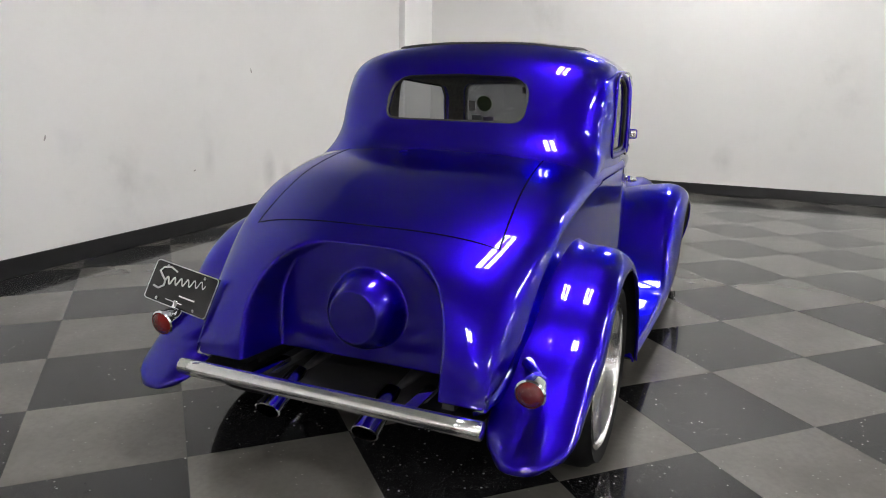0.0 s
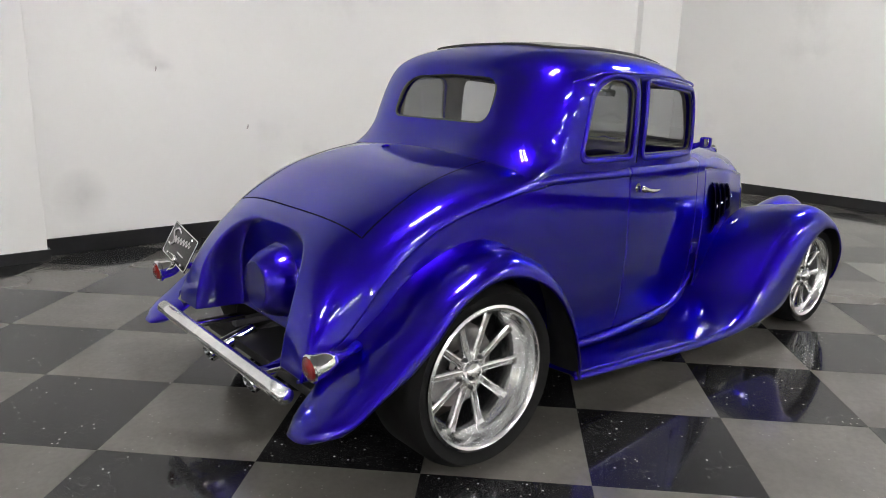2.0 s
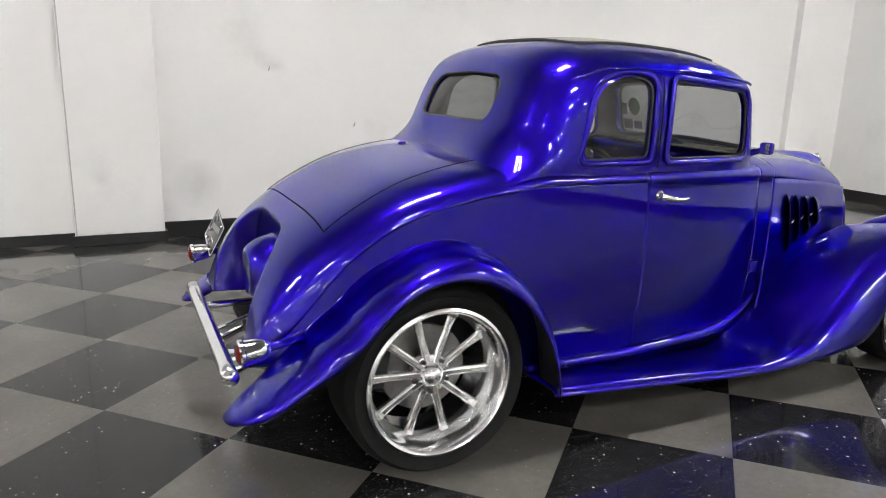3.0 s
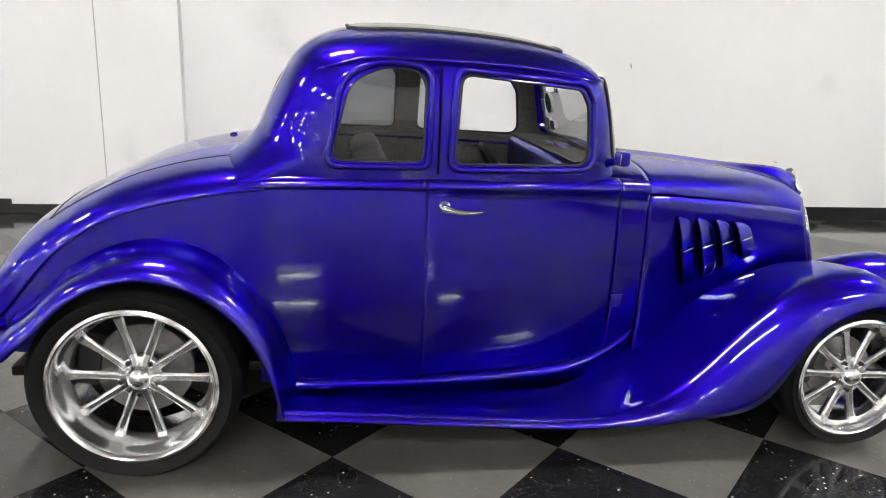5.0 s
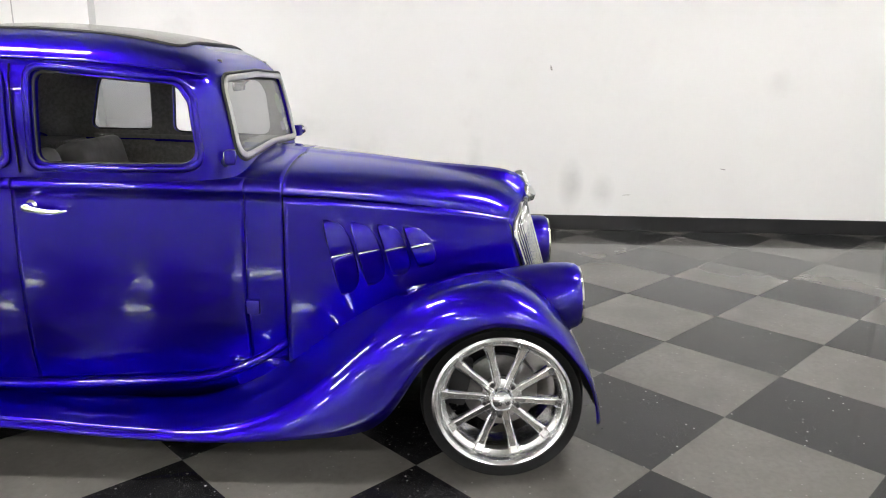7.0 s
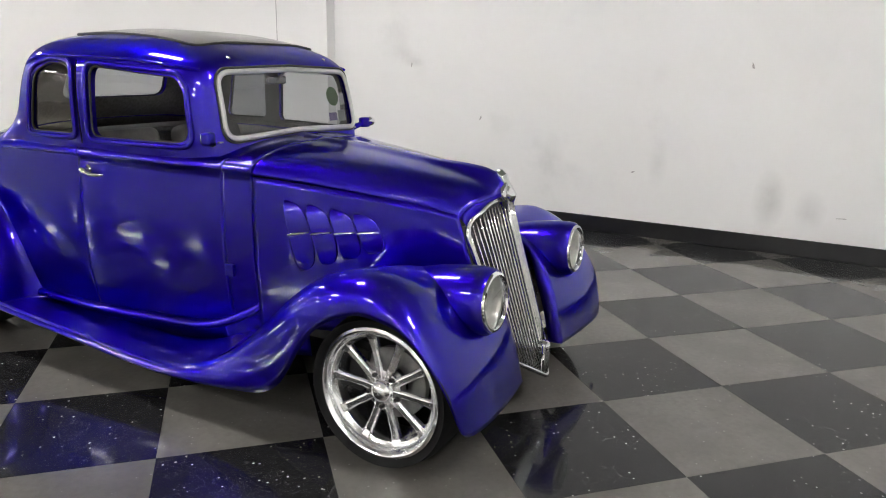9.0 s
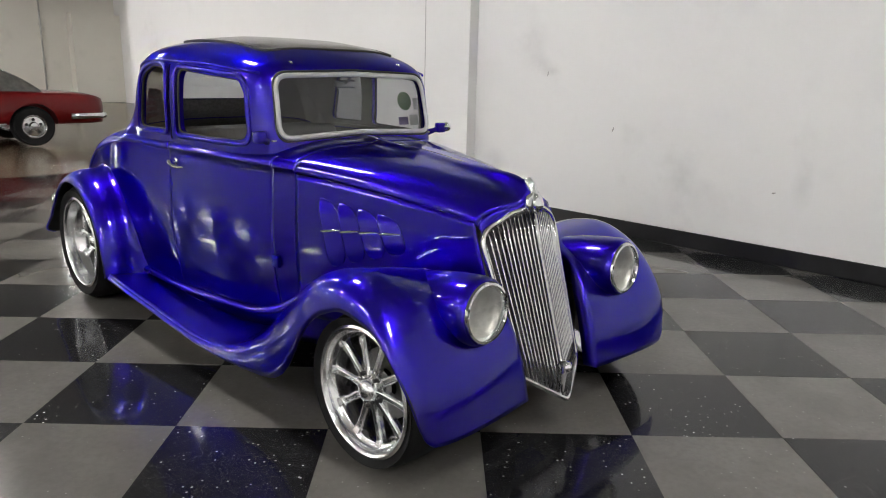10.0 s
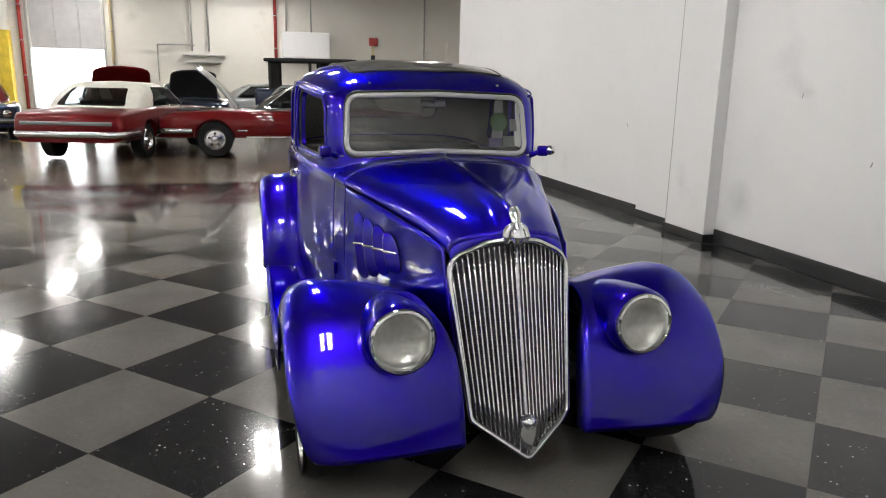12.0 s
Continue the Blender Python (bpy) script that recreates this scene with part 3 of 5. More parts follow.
# apron between the rocker and the running board, the board's rolled rim and a jacking stud
board_z = spline([0.46, 1.0, 1.55, 1.75], [0.250, 0.212, 0.178, 0.200])
for sgn in (-1, 1):
    rows = []
    for x in np.linspace(0.46, 1.86, 42):
        y = float(side_y(x, sill_z(x)))
        rows.append([(x, sgn * (y - 0.012), float(sill_z(x)) + 0.02), (x, sgn * (y - 0.014), float(sill_z(x)) - 0.01), (x, sgn * (y - 0.020), float(board_z(min(x, 1.75))) - 0.02)])
    part("splash_apron", out_shell(np.array(rows), 0.004, (1.1, 0, 0.25)), M_BLUE, coupe)
    rows = []
    for x in np.linspace(1.50, 2.06, 26):
        y = float(side_y(min(x, 1.86), 0.36)) - 0.008 - 0.045 * (1 - float(smooth01((x - 1.50) / 0.28))) - 0.28 * max(0, x - 1.84)
        rows.append([(x, sgn * (y - 0.02 * k * k), 0.42 - 0.27 * k) for k in np.linspace(0, 1, 8)])
    part("cowl_apron", out_shell(np.array(rows), 0.004, (1.7, 0, 0.3)), M_BLUE, coupe)
    rim = [(x, sgn * (0.812 - 0.004 * max(0, x - 1.4)), float(board_z(x)) - 0.002) for x in np.linspace(0.47, 1.62, 40)]
    part("board_rim", bm_tube(rim, [0.010] * 34 + [0.009, 0.008, 0.006, 0.004, 0.003, 0.002], 10), M_BLUE, coupe)
    part("jack_stud", bm_turn([(0.001, 0.022), (0.009, 0.020), (0.013, 0.012), (0.014, 0.0)], "y", 16, (0.62, sgn * 0.655, 0.262)), M_CHROME, coupe)

# ---- cabin shell ----
XM = 0.86
cab_rear = spline([0.98, 1.02, 1.06, 1.10, 1.16, 1.24, 1.34, 1.40], [0.10, 0.19, 0.265, 0.314, 0.358, 0.397, 0.443, 0.484])
cab_front = spline([0.98, 1.08, 1.26, 1.40], [1.745, 1.725, 1.687, 1.65])
cab_in = spline([0.98, 1.03, 1.08, 1.20, 1.34, 1.42], [0.002, 0.000, -0.003, -0.005, 0.000, 0.018])
eave_z = spline([0.4, 0.9, 1.2, 1.5, 1.7], [1.392, 1.412, 1.406, 1.380, 1.348])
crown_z = spline([0.4, 0.55, 0.72, 0.95, 1.2, 1.5, 1.66, 1.75], [1.458, 1.521, 1.546, 1.555, 1.543, 1.501, 1.459, 1.425])
N_REAR, N_FRONT = 4.2, 11.0


def cab_y(x, z):
    """Half width of the cabin at a place along it and a height."""
    x = np.asarray(x, float)
    xr, xf = cab_rear(z), cab_front(z)
    wr = body_w(XM) - cab_in(z)
    a = np.clip((XM - x) / (XM - xr), 0, 1)
    b = np.clip((x - XM) / (xf - XM), 0, 1)
    return np.where(x < XM, wr * (1 - a ** N_REAR) ** (1 / N_REAR), (body_w(x) - cab_in(z)) * (1 - b ** N_FRONT) ** (1 / N_FRONT))


def cab_ring(z_of_x, n=110):
    """Half ring, rear centre to front centre; the height may vary along x."""
    f = np.linspace(0, math.pi / 2, 200)
    z_r, z_f = z_of_x(0.5), z_of_x(1.66)
    xr, xf = float(cab_rear(z_r)), float(cab_front(z_f))
    xa = XM - (XM - xr) * np.cos(f) ** (2 / N_REAR)
    xb = XM + (xf - XM) * np.sin(f) ** (2 / N_FRONT)
    x = np.r_[xa, xb[1:]]
    z = np.array([float(z_of_x(v)) for v in x])
    y = cab_y(np.clip(x, xr + 1e-6, xf - 1e-6), z)
    y[0] = y[-1] = 0
    # rear end follows the slope of the back
    s = np.concatenate([[0], np.cumsum(np.hypot(np.diff(x), np.diff(y)))])
    e = np.linspace(0, s[-1], n)
    return np.c_[np.interp(e, s, x), np.interp(e, s, y), np.interp(e, s, z)]


rings = []
for k in np.linspace(0, 1, 34):
    z0 = 1.0
    rings.append(cab_ring(lambda x, k=k: z0 + (float(eave_z(x)) - z0) * k))
eave = rings[-1]
med = np.c_[np.clip(eave[:, 0], 0.82, 1.36), np.zeros(len(eave))]
for rr in np.sin(np.linspace(math.pi / 2, 0, 30))[1:] :
    xy = med + (eave[:, :2] - med) * rr
    g = 1 - (1 - rr ** 3.1) ** (1 / 2.1)
    z = crown_z(xy[:, 0]) - (crown_z(xy[:, 0]) - eave[:, 2]) * g
    rings.append(np.c_[xy, z])
H = np.array(rings)
# ease the wall into the crown
for _ in range(45):
    H[20:56] += 0.25 * (H[19:55] + H[21:57] - 2 * H[20:56])
# flare the foot of the back and its corners into the deck
tang = np.gradient(H, axis=1)
plan_n = np.stack([-np.abs(tang[:, :, 1]), np.abs(tang[:, :, 0])], axis=2)
plan_n /= np.maximum(np.linalg.norm(plan_n, axis=2, keepdims=True), 1e-9)
back = smooth01((-plan_n[:, :, 0] - 0.05) / 0.4) * (H[:, :, 0] < XM)
foot = 0.034 * np.clip((1.20 - H[:, :, 2]) / 0.15, 0, 1.3) ** 2 * back * smooth01(H[:, :, 1] / 0.35)
H[:, :, :2] += plan_n * foot[:, :, None]
H[:, 0, 1] = H[:, -1, 1] = 0
full = np.concatenate([H * np.array([1, -1, 1]), H[:, -2:0:-1]], axis=1)
CN = grid_normals(full)
nr, nm = full.shape[:2]
du = np.gradient(full, axis=0)
dv = (np.roll(full, -1, axis=1) - np.roll(full, 1, axis=1)) / 2
CN = np.cross(du, dv)
CN /= np.maximum(np.linalg.norm(CN, axis=2, keepdims=True), 1e-9)
if (CN * (full - np.array([1.0, 0, 1.2]))).sum() < 0:
    CN = -CN
CN[-1] = (0, 0, 1)
inner = full - CN * 0.032
bm = bmesh.new()
bm_grid(full[:-1], closed_v=True, bm=bm)
bm_grid(inner[:-1], closed_v=True, flip=True, bm=bm, mat=1)
A = full[:-1]
B = inner[:-1]
bm_grid(np.stack([B[0], A[0]]), closed_v=True, bm=bm)
# close the crown along its middle
for R, mi in ((A[-1], 0), (B[-1], 1)):
    h = nm // 2
    V = [bm.verts.new(p) for p in R]
    for i in range(h):
        q = [V[i], V[i + 1], V[(nm - i - 1) % nm], V[(nm - i) % nm]]
        q = list(dict.fromkeys(q))
        if len(q) > 2:
            f = bm.faces.new(q)
            f.material_index = mi
clean(bm, 1e-5)
bmesh.ops.recalc_face_normals(bm, faces=bm.faces[:])
cabin = part("cabin_shell", bm, [M_BLUE, M_CLOTH], coupe)
roof_tree = BVHTree.FromPolygons([v.co.copy() for v in cabin.data.vertices], [tuple(p.vertices) for p in cabin.data.polygons])

QUARTER = dense(rounded_poly([(0.638, 1.085, 0.04), (0.955, 1.085, 0.035), (0.962, 1.385, 0.07), (0.82, 1.40, 0.14), (0.700, 1.35, 0.12)]))
DOORWIN = dense(rounded_poly([(1.065, 1.078, 0.04), (1.585, 1.072, 0.06), (1.565, 1.285, 0.06), (1.53, 1.345, 0.05), (1.08, 1.385, 0.045)]))
REARWIN = dense(rounded_poly([(-0.33, 1.205, 0.06), (0.33, 1.205, 0.06), (0.315, 1.392, 0.13), (0, 1.405, 0.3), (-0.315, 1.392, 0.13)]))
SCREEN = dense(rounded_poly([(-0.46, 1.088, 0.06), (0.0, 1.105, 0.5), (0.46, 1.088, 0.06), (0.445, 1.365, 0.07), (0, 1.378, 0.5), (-0.445, 1.365, 0.07)]))
cuts = []
for sgn in (-1, 1):
    for o in (QUARTER, DOORWIN):
        cuts.append(bm_prism(o, lambda u, v, d, s=sgn: (u, s * d, v), 0.40, 0.80))
cuts.append(bm_prism(REARWIN, lambda u, v, d: (d, u, v), 0.2, 0.75))
cuts.append(bm_prism(SCREEN, lambda u, v, d: (d, u, v), 1.5, 1.9))
carve(cabin, cuts)


def cab_rear_x(y, z):
    wr = float(body_w(XM) - cab_in(z))
    return XM - (XM - float(cab_rear(z))) * (1 - min(1, abs(y) / wr) ** N_REAR) ** (1 / N_REAR)


def cab_front_x(y, z):
    wf = float(body_w(1.66) - cab_in(z))
    return XM + (float(cab_front(z)) - XM) * (1 - min(1, abs(y) / wf) ** N_FRONT) ** (1 / N_FRONT)


for sgn in (-1, 1):
    part("quarter_glass", bm_fill(QUARTER, lambda u, v, s=sgn: (u, s * (float(cab_y(u, v)) - 0.016), v)), M_GLASS, coupe, "grey tinted quarter window")
    for o, nm_ in ((QUARTER, "window_bead"), (DOORWIN, "window_bead")):
        pts = [(u, sgn * (float(cab_y(u, v)) + 0.001), v) for u, v in o]
        cu, cv = sum(p[0] for p in o) / len(o), sum(p[1] for p in o) / len(o)
        big = [(cu + (u - cu) * 1.0 + 0.017 * np.sign(u - cu) * min(1, abs(u - cu) / 0.05), cv + (v - cv) + 0.017 * np.sign(v - cv) * min(1, abs(v - cv) / 0.05)) for u, v in o]
        part(nm_, bm_tube([(u, sgn * (float(cab_y(u, v)) + 0.001), v) for u, v in big], 0.012, 10, True, squash=(Vector((0, 1, 0)), 0.6)), M_BLUE, coupe)
        part("window_seal", bm_tube([(u, sgn * (float(cab_y(u, v)) - 0.012), v) for u, v in o], 0.006, 6, True), M_RUBBER, coupe)
part("rear_glass", bm_fill(REARWIN, lambda u, v: (cab_rear_x(u, v) + 0.016, u, v)), M_GLASS, coupe, "grey tinted rear window")
part("rear_window_seal", bm_tube([(cab_rear_x(u, v) + 0.008, u, v) for u, v in REARWIN], 0.007, 8, True), M_RUBBER, coupe)
part("windscreen_glass", bm_fill(SCREEN, lambda u, v: (cab_front_x(u, v) - 0.012, u, v)), M_GLASS, coupe, "grey tinted windscreen")
part("windscreen_frame", bm_tube([(cab_front_x(u, v) + 0.004, u, v) for u, v in SCREEN], 0.0125, 10, True, squash=(Vector((1, 0, 0)), 0.6)), M_FRAME, coupe, "pale grey windscreen frame")
part("windscreen_gasket", bm_tube([(cab_front_x(u * 1.02, v) + 0.001, u * 1.025, 1.225 + (v - 1.225) * 1.12) for u, v in SCREEN], 0.0055, 8, True), M_RUBBER, coupe)


def roof_point(x, y, up=0.0):
    hit = roof_tree.ray_cast(Vector((x, y, 2.2)), Vector((0, 0, -1)))
    return (x, y, hit[0].z + up)


TOP = dense(rounded_poly([(0.70, -0.43, 0.10), (1.50, -0.40, 0.06), (1.50, 0.40, 0.06), (0.70, 0.43, 0.10)]), 0.03)
part("roof_insert", bm_fill(TOP, lambda u, v: roof_point(u, v, 0.005), 14), M_VINYL, coupe, "grey-black vinyl roof insert")
part("roof_insert_bead", bm_tube([roof_point(u, v, 0.002) for u, v in TOP], 0.007, 8, True), M_RUBBER, coupe)

# drip rail over the side windows
for sgn in (-1, 1):
    X = np.linspace(0.60, 1.62, 50)
    pts = [(x, sgn * (float(cab_y(x, float(eave_z(x)) + 0.012)) + 0.003), float(eave_z(x)) + 0.014 - 0.25 * max(0, 0.74 - x)) for x in X]
    part("drip_rail", bm_tube(pts, 0.006, 8), M_BLUE, coupe)

# ---- cowl and hood ----
hood_w = spline([1.60, 1.86, 2.1, 2.4, 2.66, 2.80], [0.545, 0.490, 0.425, 0.345, 0.262, 0.225])
hood_line = spline([1.60, 1.86, 2.2, 2.5, 2.68, 2.80], [0.965, 0.957, 0.925, 0.885, 0.845, 0.82])
hood_top = spline([1.60, 1.74, 1.86, 2.2, 2.5, 2.70, 2.80], [1.085, 1.08, 1.068, 1.038, 1.0, 0.955, 0.90])


def hood_grid(x0, x1, nx, low):
    rows = []
    for x in np.linspace(x0, x1, nx):
        w, zl, zt = float(hood_w(x)), float(hood_line(x)), float(hood_top(x))
        a = np.linspace(0, math.pi / 2, 40)
        y = w * np.cos(a) ** (2 / 2.5)
        z = zl + (zt - zl) * (np.sin(a) ** (2 / 2.5)) + (0.012 + 0.05 * max(0.0, (x - 2.35) / 0.42) ** 1.6) * np.exp(-(y / 0.032) ** 2)
        xx = np.full(40, x)
        if low:
            k = (x - x0) / (x1 - x0)
            xx = x0 + k * (x1 - 0.30 * y - 0.25 * np.maximum(0, y - 0.15) - x0)
        rows.append(np.c_[xx, y, z])
    R = np.array(rows)
    return np.concatenate([R * np.array([1, -1, 1]), R[:, -2::-1]], axis=1)


part("cowl_top", out_shell(hood_grid(1.60, 1.8625, 14, 0), 0.006, (1.7, 0, 0.6)), M_BLUE, coupe)
hood = part("hood", out_shell(hood_grid(1.864, 2.80, 50, 1), 0.008, (2.3, 0, 0.5)), M_BLUE, coupe)


def grille_x(y, z):
    return 2.79 + (0.885 - z) * 0.305 - 0.30 * abs(y) - 0.25 * max(0, abs(y) - 0.15)


# nose collar between the hood edge and the grille surround
edge = hood_grid(1.864, 2.80, 50, 1)[-1]


def grille_span(y):
    """Bottom and top of the opening at a distance from the middle."""
    top = 0.878 - 0.02 * abs(y) / 0.1 if abs(y) < 0.1 else 0.858 - 0.075 * ((abs(y) - 0.1) / 0.125) ** 1.6
    return 0.145 + 0.62 * abs(y), top


collar = []
for k in np.linspace(0, 1, 6):
    row = []
    for x, y, z in edge:
        zt = min(grille_span(y)[1], z) + 0.004
        g = Vector((grille_x(y * 0.985, zt) - 0.004, y * 0.985, zt))
        q = Vector((x - 0.002, y, z - 0.003)).lerp(g, k)
        q.x += 0.006 * math.sin(math.pi * k)
        row.append(tuple(q))
    collar.append(row)
part("nose_collar", out_shell(np.array(collar), 0.004, (2.4, 0, 0.6)), M_BLUE, coupe)

for sgn in (-1, 1):
    rows = []
    for k in np.linspace(0, 1, 46):
        col = []
        for q in np.linspace(0, 1, 24):
            z = 0.30 + q * (float(hood_line(1.864 + k * 0.8)) - 0.008 - 0.30)
            xf = grille_x(0.225, z) - 0.01
            x = 1.866 + (xf - 1.866) * k
            w = float(hood_w(x)) - 0.004 + 0.010 * math.sin(math.pi * q) - 0.02 * (1 - q) ** 2 * (0.3 + 0.7 * k)
            col.append((x, sgn * w, z))
        rows.append(col)
    side = part("hood_side", out_shell(np.array(rows), 0.008, (2.3, 0, 0.6)), M_BLUE, coupe)
    # gill louvres, open to the rear, with chrome strips
    for i in range(4):
        xc, zt, zb = 2.005 + 0.098 * i, 0.862 - 0.012 * i, 0.565 + 0.032 * i
        zc, hh = (zt + zb) / 2, (zt - zb) / 2

        def gill(u, v, lift=0.0):
            wid = 0.084 * (1 - abs(v) ** 3.2) ** 0.45
            x = xc + 0.035 * (1 - v) * 0.9 + wid * (u + 1) / 2
            bump = 0.024 * max(0, 1 - abs(v) ** 5) * (0.5 - 0.5 * u) ** 1.15
            q = (zc + hh * v - 0.30) / 0.62
            return (x, sgn * (float(hood_w(x)) + 0.002 + 0.006 * math.sin(math.pi * q) + bump + lift), zc + hh * v)
        g = np.array([[gill(u, v) for v in np.linspace(-0.995, 0.995, 26)] for u in np.linspace(-1, 1, 14)])
        # inner face and rim coloured near-black as the shade of an open mouth
        part("louvre", out_shell(g, 0.005, (2.2, 0, 0.7), 1, 1), [M_BLUE, M_SEAM_SHADE], side)
        part("louvre_strip", bm_tube([gill(-1.0 + 1.9 * t, 0.06 + 0.07 * t, 0.005) for t in np.linspace(0, 1, 7)], [0.004, 0.007, 0.007, 0.007, 0.006, 0.005, 0.003], 8), M_CHROME, side, "short chrome louvre strip")
    part("hood_latch", bm_tube([(2.318, sgn * 0.425, 0.588), (2.348, sgn * 0.430, 0.598), (2.388, sgn * 0.425, 0.606), (2.408, sgn * 0.418, 0.602)], [0.007, 0.011, 0.008, 0.010], 8), M_CHROME, side, "small chrome hood latch")

# ---- grille ----
OUT = dense(rounded_poly([(-0.235, 0.80, 0.10), (-0.10, 0.868, 0.12), (0, 0.885, 0.06), (0.10, 0.868, 0.12), (0.235, 0.80, 0.10), (0.185, 0.255, 0.03), (0.0, 0.135, 0.03), (-0.185, 0.255, 0.03)]), 0.02)
grille = empty("grille", "", "")
grille.parent = coupe
part("surround", bm_tube([(grille_x(u, v) + 0.004, u, v) for u, v in OUT], 0.012, 10, True), M_BARS, grille, "chrome grille surround")


for i in range(-12, 13):
    f = i / 12.0
    y1, y0 = 0.222 * f, 0.180 * f
    zb, zt = grille_span(y0)[0] + 0.008, grille_span(y1)[1] - 0.008
    pts = [(grille_x(y0 + (y1 - y0) * t, zb + (zt - zb) * t) + 0.006, y0 + (y1 - y0) * t, zb + (zt - zb) * t) for t in np.linspace(0, 1, 8)]
    part("bar", bm_tube(pts, 0.009 if i == 0 else 0.0047, 10), M_BARS, grille)
back = bm_fill(OUT, lambda u, v: (grille_x(u, v) - 0.055, u * 0.97, v))
part("radiator_core", back, M_STEEL, grille, "dark grey radiator core")
for k in range(34):
    z = 0.30 + k * 0.0158
    w = 0.168 + 0.04 * (z - 0.3) / 0.5
    part("radiator_fin", bm_tube([(grille_x(y, z) - 0.036, y, z) for y in np.linspace(-w, w, 9)], 0.0020, 4), M_STEEL, grille)
part("crank_cover", bm_turn([(0.001, 0.040), (0.012, 0.038), (0.024, 0.028), (0.028, 0.014), (0.024, 0.0), (0.02, -0.02)], "x", 24, (grille_x(0, 0.265) + 0.012, 0, 0.268)), M_CHROME, grille, "round chrome crank cover")
part("lower_plate", bm_box(grille_x(0, 0.2) - 0.002, grille_x(0, 0.2) + 0.022, -0.034, 0.034, 0.142, 0.285, 0.014), M_CHROME, grille)
orn = bm_tube([(2.750, 0, 0.992), (2.768, 0, 0.987), (2.784, 0, 0.970), (2.796, 0, 0.948), (2.808, 0, 0.925), (2.818, 0, 0.895), (2.822, 0, 0.87)], [0.006, 0.019, 0.023, 0.017, 0.021, 0.030, 0.016], 16)
orn_ob = part("hood_ornament", orn, M_CHROME, coupe, "chrome hood ornament")
for sgn in (-1, 1):
    part("ornament_wing", bm_tube([(2.806, sgn * 0.010, 0.945), (2.800, sgn * 0.030, 0.925), (2.806, sgn * 0.040, 0.895), (2.812, sgn * 0.034, 0.872)], [0.008, 0.014, 0.015, 0.006], 10), M_CHROME, orn_ob)

# ---- fenders ----
def fender_front(sgn, s0, s1, n):
    """Running board (s below 0) and front fender (s from 0 to 10) share their sections."""
    S = np.array([-3.0, -1.5, 0, 1, 2, 3, 4, 5, 6, 7, 8, 9, 10])
    cx = spline(S, [0.46, 1.0, 1.55, 1.75, 1.95, 2.13, 2.31, 2.47, 2.63, 2.785, 2.916, 2.998, 3.040])
    cz = spline(S, [0.250, 0.212, 0.178, 0.200, 0.280, 0.44, 0.61, 0.695, 0.718, 0.665, 0.52, 0.36, 0.203])
    lx = spline(S, [0.46, 1.0, 1.55, 1.78, 2.02, 2.25, 2.36, 2.48, 2.64, 2.795, 2.902, 2.972, 3.008])
    lz = spline(S, [0.225, 0.185, 0.146, 0.150, 0.172, 0.205, 0.405, 0.535, 0.595, 0.568, 0.475, 0.36, 0.208])
    iy = spline(S, [0.58, 0.57, 0.53, 0.44, 0.41, 0.385, 0.37, 0.35, 0.33, 0.30, 0.255, 0.235, 0.23])
    iz = spline(S, [0.236, 0.200, 0.172, 0.225, 0.345, 0.465, 0.555, 0.62, 0.648, 0.625, 0.53, 0.36, 0.198])
    ix = spline(S, [0.46, 1.0, 1.55, 1.73, 1.91, 2.09, 2.29, 2.46, 2.62, 2.77, 2.894, 2.966, 3.004])
    yk = spline(S, [0.795, 0.795, 0.79, 0.77, 0.74, 0.715, 0.70, 0.70, 0.69, 0.66, 0.61, 0.58, 0.58])
    bulge = spline(S, [-0.02, -0.02, -0.02, 0.0, 0.04, 0.08, 0.11, 0.13, 0.14, 0.14, 0.16, 0.16, 0.16])

    def eased(f):
        """The same curve with its corners rounded along s."""
        def g(s):
            r = min(0.9, s - S[0], S[-1] - s, max(0.45, 6.4 - s))
            o = np.linspace(-1, 1, 9)
            return float(np.average(f(s + o * r), weights=1.001 - o * o))
        return g
    cx, cz, lx, lz, iy, iz, ix, yk, bulge = [eased(f) for f in (cx, cz, lx, lz, iy, iz, ix, yk, bulge)]
    rows = []
    for s in np.linspace(s0, s1, n):
        c, l, i = Vector((cx(s), cz(s))), Vector((lx(s), lz(s))), Vector((ix(s), iz(s)))
        q = min(1.0, max(0.0, (s - 8.2) / 1.8))
        yo = 0.832 - 0.02 * float(smooth01((s - 7.5) / 2.5)) - 0.07 * (1 - math.sqrt(1 - 0.98 * q * q))
        yc = min(float(yk(s)), yo - 0.03)
        k = float(smooth01((s - 6.8) / 1.6))
        sec = [(i.x - 0.060 * k, sgn * (float(iy(s)) - 0.004 - 0.006 * k), i.y - 0.010 * (1 - k)), (i.x - 0.016 * k, sgn * (float(iy(s)) - 0.003 - 0.005 * k), i.y - 0.004 * (1 - k))]
        for t in np.linspace(0, 1, 18)[:-1]:
            e = t + float(bulge(s)) * math.sin(math.pi * t)
            p = i.lerp(c, e)
            y = float(iy(s)) + (yc - float(iy(s))) * t
            sec.append((p.x, sgn * y, p.y))
        for a in np.linspace(0, math.pi / 2, 16):
            y = yc + (yo - yc) * math.sin(a) ** (2 / 2.3)
            k = math.cos(a) ** (2 / 2.3)
            p = l.lerp(c, k)
            sec.append((p.x, sgn * y, p.y))
        sec.append((l.x, sgn * (yo - 0.012), l.y + 0.003))
        rows.append(sec)
    return out_shell(np.array(rows), 0.007, (2.3, sgn * 0.45, -0.1), 1, 0)


